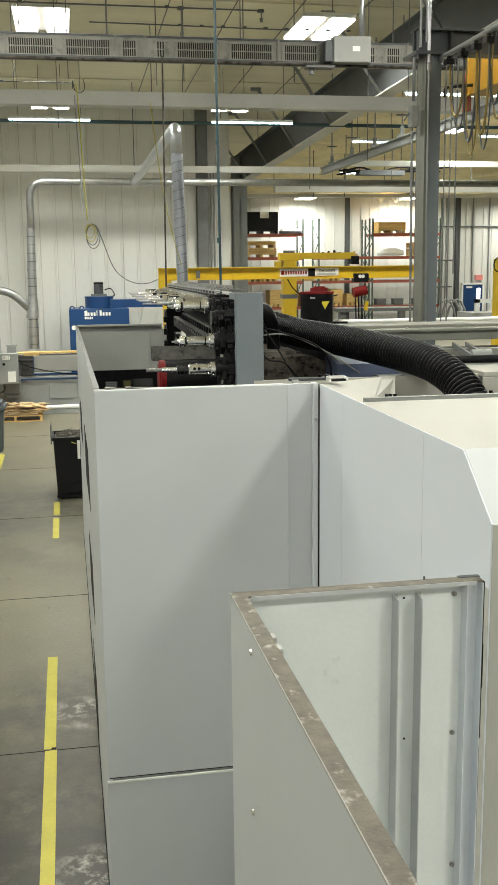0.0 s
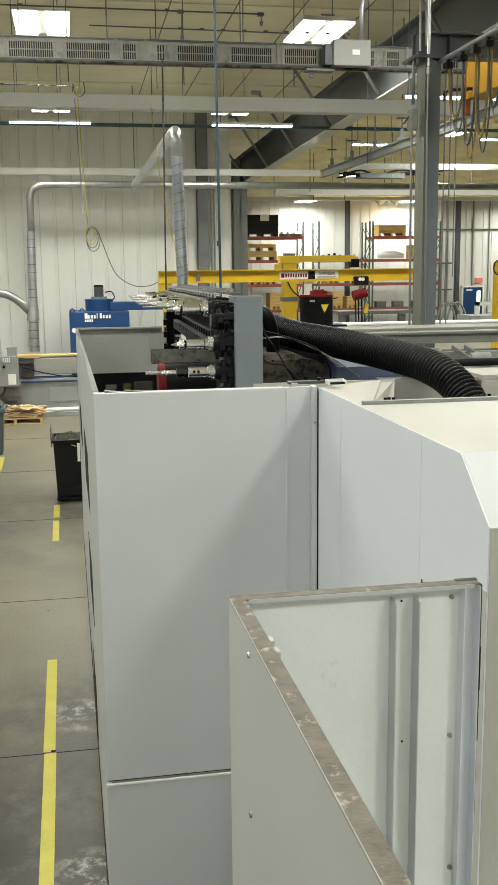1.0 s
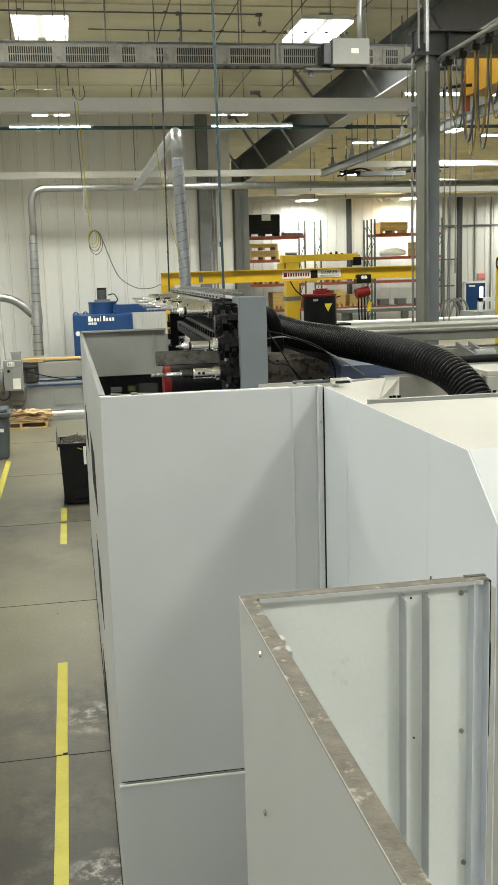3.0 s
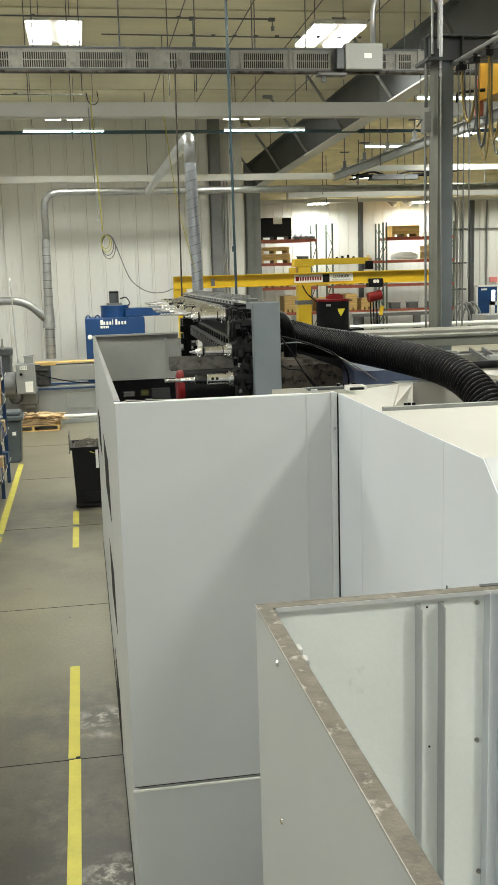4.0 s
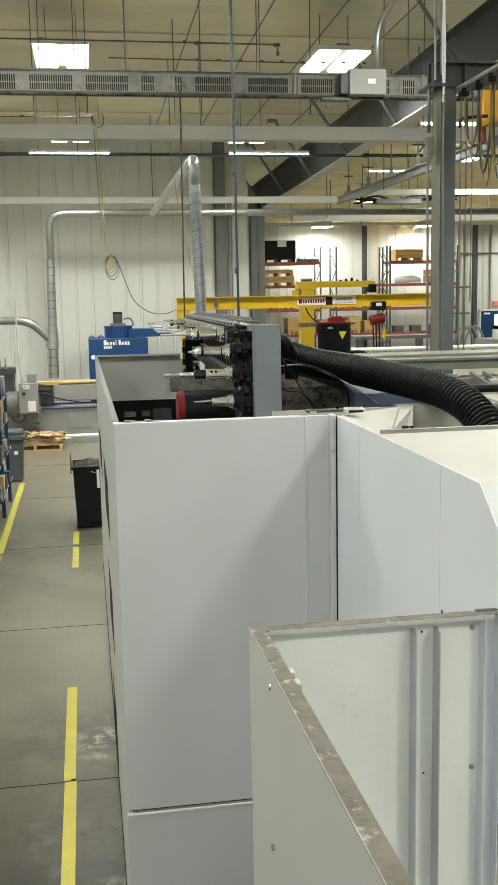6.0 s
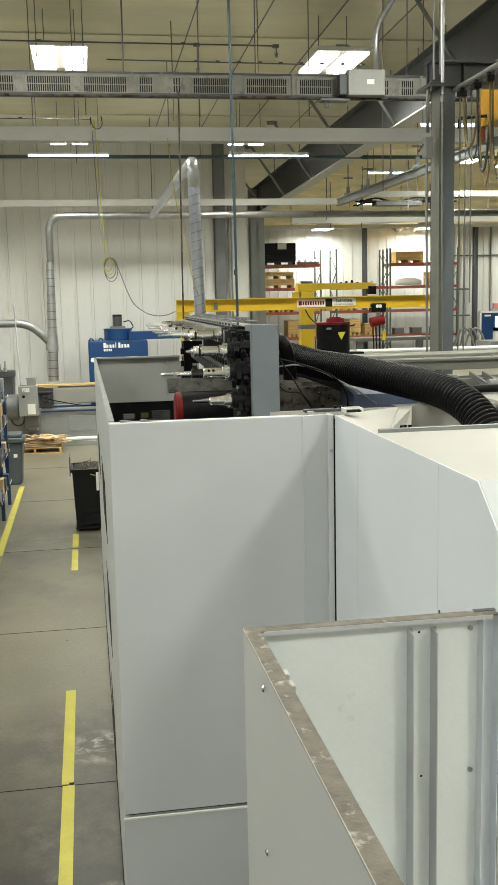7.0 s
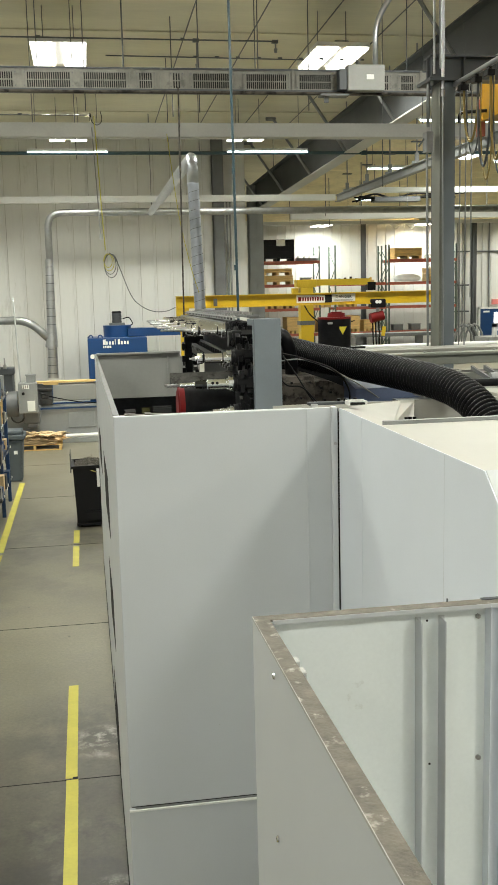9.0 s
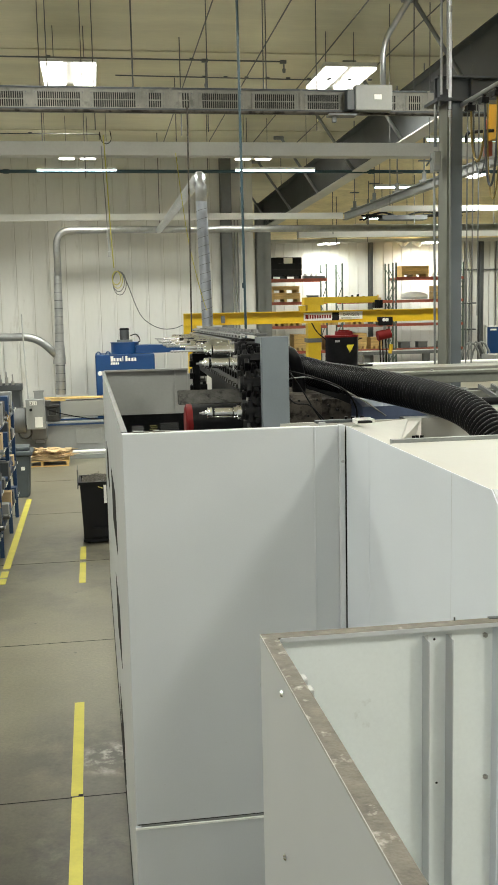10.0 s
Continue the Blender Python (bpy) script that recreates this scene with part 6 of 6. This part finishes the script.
part("post", boxes((16.05, 16.2, 37.4, 37.6, 1.0, 1.55), (16.05, 19, 37.4, 37.6, 1.4, 1.55)), "light_grey", gm)
for i, (x, z) in enumerate(((16.8, 3.3), (17.05, 4.4), (17.3, 3.3), (19.4, 4.6), (20.2, 4.6), (18.6, 4.6))):
    rod("wall_conduit", (x, 43.965, 0.4), (x, 43.965, 6.0), 0.036, "mid_grey", "grey conduit on the far wall", "conduit", "wall conduits", 6)
for z in (4.62, 3.1, 1.9):
    rod("wall_pipe", (16.0, 43.9, z), (17.6 if z < 4 else 24, 43.9, z), 0.035, "dark_grey", "dark pipe along the far wall", "pipe", "wall pipes", 6)
lp = thing("hose_reel", (16.9, 42, 0), "grey hoses looped by the far wall", "hose")
for i in range(3):
    part("loop", sweep(Q(), [(16.4 + 0.25 * i + 0.5 * math.cos(a), 41.5, 0.04 + 1.36 * math.sin(a)) for a in [j * math.pi / 8 for j in range(9)]], 0.05, 6), "mid_grey", lp)

# far bay: lower trusses, lights and pipes under the roof
for (x0, y, z, m) in ((6.55, 24.0, 5.33, "white"), (5.2, 31.5, 5.45, "beam_grey"), (5.2, 38.5, 5.55, "beam_grey")):
    solid("bay_beam", boxes((x0, 24, y - 0.08, y + 0.08, z, z + 0.13)), m, "pale painted beam under the bay roof", kind="structure", at=(x0, y, z))
solid("monorail", boxes((5.24, 5.34, 9.0, 20.4, 4.80, 4.815), (5.285, 5.295, 9.0, 20.4, 4.815, 4.925), (5.24, 5.34, 9.0, 20.4, 4.925, 4.94)), "mid_grey", "grey steel monorail beam running along the bay", kind="structure", at=(5.29, 20.4, 4.80))
for y in (19.6, 18.2, 16.8, 15.4, 14.2):
    mh = thing("monorail_hanger", (5.29, y, 4.93), "small steel hanger holding the monorail", "hanger", "monorail hangers")
    part("clamp", boxes((5.22, 5.36, y - 0.05, y + 0.05, 4.935, 4.975), (5.26, 5.32, y - 0.02, y + 0.02, 4.975, 5.10)), "mid_grey", mh)
    part("rod", cyl(Q(), (5.29, y, 5.09), (5.29, y, roof_z(y) + 0.02), 0.012, seg=6), "mid_grey", mh)
    part("top_plate", boxes((5.20, 5.38, y - 0.03, y + 0.03, 5.26, 5.28)), "dark_grey", mh)
for i, (x, y, z) in enumerate(((7.1, 22.6, 5.75), (10.2, 22.6, 5.9), (8.9, 30.0, 5.72))):
    t = thing("strip_light", (x, y, z), "white strip light in the far bay, lit", "strip light", "strip lights")
    part("batten", boxes((x - 0.55, x + 0.55, y - 0.06, y + 0.06, z, z + 0.05)), "white", t)
    part("tube", cyl(Q(), (x - 0.53, y, z - 0.02), (x + 0.53, y, z - 0.02), 0.02, seg=8), "tube", t)
    for s in (-0.4, 0.4):
        part("hanger", cyl(Q(), (x + s, y, z + 0.05), (x + s, y, roof_z(y)), 0.006, seg=6), "dark_grey", t)
for i in range(10):
    x, y = 6.3 + (i % 5) * 1.1, 25.5 + 4 * (i // 5) + 0.5 * (i % 2)
    rod("bay_hanger", (x, y, 4.9 + 0.1 * (i % 3)), (x, y, roof_z(y)), 0.012, "dark_grey", "thin hanger rod in the far bay", "hanger rod", "hanger rods", 6)

random.seed(21)
tray = thing("cable_tray", (8.3, 26.0, 5.3), "dark cable tray with loose black cables under the bay roof", "cable tray")
part("tray", boxes((7.75, 9.0, 25.9, 26.3, 5.30, 5.32), (7.75, 9.0, 25.9, 25.92, 5.32, 5.42), (7.75, 9.0, 26.28, 26.3, 5.32, 5.42)), "slate", tray)
for i in range(7):
    y, dz = 25.92 + 0.05 * i, random.uniform(0.02, 0.16)
    part("cable", sweep(Q(), spline([(7.1 + 0.3 * random.random(), y, 5.30 + 0.2 * random.random()), (7.8, y, 5.36 + dz), (8.3, y, 5.38), (8.9, y, 5.37 + dz), (9.6 + 0.8 * random.random(), y, 5.34 + 0.25 * random.random())], 6), 0.022, 6), "ink", tray)
for x in (7.8, 8.95):
    part("hanger", cyl(Q(), (x, 26.1, 5.31), (x, 26.1, roof_z(26.1) + 0.02), 0.012, seg=6), "dark_grey", tray)

# ---- aisle: bin, tape, shelving ----
bn = thing("chip_bin", (-0.06, 13.05, 0), "black chip bin on a wheeled base, heaped with swarf", "bin")
bm = Q()
a = [bm.verts.new(p) for p in ((-0.21, 12.82, 0.06), (0.22, 12.82, 0.06), (0.22, 13.3, 0.06), (-0.21, 13.3, 0.06), (-0.24, 12.78, 0.80), (0.25, 12.78, 0.80), (0.25, 13.34, 0.80), (-0.24, 13.34, 0.80))]
for f in ((3, 2, 1, 0), (0, 1, 5, 4), (1, 2, 6, 5), (2, 3, 7, 6), (3, 0, 4, 7)):
    bm.faces.new([a[i] for i in f])
bmesh.ops.recalc_face_normals(bm, faces=bm.faces)
bmesh.ops.solidify(bm, geom=bm.faces[:], thickness=0.01)
part("tub", bm, "bin", bn)
part("rim", boxes((-0.26, 0.27, 12.755, 12.785, 0.79, 0.825), (-0.26, -0.235, 12.785, 13.34, 0.79, 0.825), (0.245, 0.27, 12.785, 13.34, 0.79, 0.825), (-0.26, 0.27, 13.335, 13.36, 0.79, 0.825)), "bin", bn)
part("handle_plate", boxes((-0.275, -0.262, 12.9, 13.3, 0.72, 0.97)), "dark_grey", bn)
part("label", boxes((0.062, 0.098, 12.748, 12.756, 0.545, 0.785)), "paper", bn, "white label")
part("stick", cyl(Q(), (-0.01, 12.75, 0.765), (0.05, 12.74, 0.745), 0.006, seg=6), "cord_yellow", bn, "yellow stick")
part("base", boxes((-0.22, 0.25, 12.8, 13.35, 0.03, 0.06), (-0.1, 0.25, 12.77, 12.8, 0.1, 0.22)), "bin", bn)
for x in (-0.17, 0.19):
    part("caster", cyl(Q(), (x, 12.88, 0.03), (x + 0.03, 12.88, 0.03), 0.03, seg=12), "black", bn)
heap = Q()
random.seed(5)
for i in range(260):
    x, y = random.uniform(-0.21, 0.22), random.uniform(12.81, 13.31)
    z = 0.78 + 0.07 * (1 - abs(x) / 0.3) + random.uniform(-0.02, 0.02)
    v = bmesh.ops.create_cube(heap, size=1)["verts"]
    bmesh.ops.transform(heap, verts=v, matrix=Matrix.LocRotScale((x, y, z), Euler((random.random() * 6, random.random() * 6, random.random() * 6)), (0.035, 0.006, 0.012)))
box(heap, -0.22, 0.23, 12.8, 13.32, 0.5, 0.79)
tagged(part("swarf", heap, "steel_chips", bn, "grey steel swarf"), kind="stuff")

def tape(x0, x1, y0, y1):
    t = solid("floor_tape", boxes((x0, x1, y0, y1, 0.0, 0.002)), "tape", "worn yellow floor marking tape", "floor tape", at=((x0 + x1) / 2, (y0 + y1) / 2, 0), group="aisle tape")
tape(-0.250, -0.176, 0.5, 5.905)
tape(-0.256, -0.182, 5.925, 7.44)
tape(-0.262, -0.190, 10.92, 11.84)
tape(-0.262, -0.190, 12.0, 12.67)
solid("tape_tear", boxes((-0.256, -0.22, 5.903, 5.910, 0.0, 0.003), (-0.21, -0.18, 5.915, 5.94, 0.0, 0.003), bevel=0.001), "ink", "black torn edge in the yellow tape", "tape tear", at=(-0.22, 5.9, 0))
LTX = -1.165
for (y0, y1) in ((11.05, 11.28), (11.34, 11.62), (11.75, 16.25)):
    tape(LTX, LTX + 0.085, y0, y1)

bs = thing("shelving_unit", (-1.34, 12.5, 0), "blue steel shelving loaded with fittings and boards", "shelving")
for y in (10.9, 12.3, 13.7, 14.8):
    for x in (-1.76, -1.24):
        part("post", boxes((x, x + 0.05, y, y + 0.05, 0, 1.72)), "rack_blue", bs)
for z in (0.38, 0.82, 1.26, 1.60):
    part("shelf", boxes((-1.76, -1.19, 10.9, 14.85, z, z + 0.025), (-1.21, -1.19, 10.9, 14.85, z - 0.04, z + 0.03)), "rack_blue", bs)
part("back_plate", boxes((-1.24, -1.21, 10.9, 12.3, 1.28, 1.72)), "rack_blue", bs)
random.seed(11)
for z, n in ((0.405, 15), (0.845, 16), (1.285, 14), (1.625, 18)):
    for i in range(n):
        y = 11.1 + (14.6 - 11.1) * (i + 0.5 * random.random()) / n
        h = random.uniform(0.1, 0.3)
        if (i + n) % 3 == 0:
            c = thing("metal_fitting", (-1.34, y, z), "bright steel fitting on the blue shelf", "fitting", "shelf fittings")
            part("body", cyl(Q(), (-1.46, y, z + 0.05), (-1.12 - 0.08 * random.random(), y + 0.05, z + 0.05), 0.045, 0.03, seg=12), ("oily_grey", "conduit", "rack_blue")[i % 3], c)
            part("collar", cyl(Q(), (-1.34, y, z + 0.05), (-1.3, y, z + 0.05), 0.06, seg=12), "chrome", c)
        else:
            c = thing("parts_box", (-1.34, y, z), "small box of parts on the blue shelf", "box", "shelf boxes")
            part("carton", boxes((-1.52, -1.14 - 0.06 * random.random(), y - 0.09, y + 0.09, z, z + h), bevel=0.004), ("card", "slate", "mid_grey", "rack_blue", "slate")[i % 5], c)
            part("tag", boxes((-1.14, -1.135, y - 0.03, y + 0.03, z + 0.02, z + 0.05)), "paper", c)
for i in range(5):
    c = thing("board", (-1.24, 13.6 + 0.07 * i, 1.29), "upright wooden board on the blue shelf", "board", "shelf boards")
    part("plank", boxes((-1.44, -1.17, 13.6 + 0.09 * i, 13.64 + 0.09 * i, 1.285, 1.66)), "card" if i % 2 else "wood", c)
tc = thing("trash_can", (-1.25, 16.6, 0), "dark grey plastic trash can with a lid", "trash can")
bm = Q()
a = [bm.verts.new(p) for p in ((-1.36, 16.42, 0), (-1.13, 16.42, 0), (-1.13, 16.8, 0), (-1.36, 16.8, 0), (-1.42, 16.38, 0.70), (-1.09, 16.38, 0.70), (-1.09, 16.86, 0.70), (-1.42, 16.86, 0.70))]
for f in ((3, 2, 1, 0), (4, 5, 6, 7), (0, 1, 5, 4), (1, 2, 6, 5), (2, 3, 7, 6), (3, 0, 4, 7)):
    bm.faces.new([a[i] for i in f])
bmesh.ops.bevel(bm, geom=bm.edges[:], offset=0.02, segments=2, affect="EDGES")
part("tub", bm, "bin_grey", tc)
part("lid", boxes((-1.46, -1.05, 16.34, 16.9, 0.70, 0.78), (-1.40, -1.1, 16.4, 16.84, 0.78, 0.84), bevel=0.02), "bin_grey", tc)
part("sticker", boxes((-1.24, -1.18, 16.39, 16.40, 0.46, 0.52)), "paper", tc)

motions()
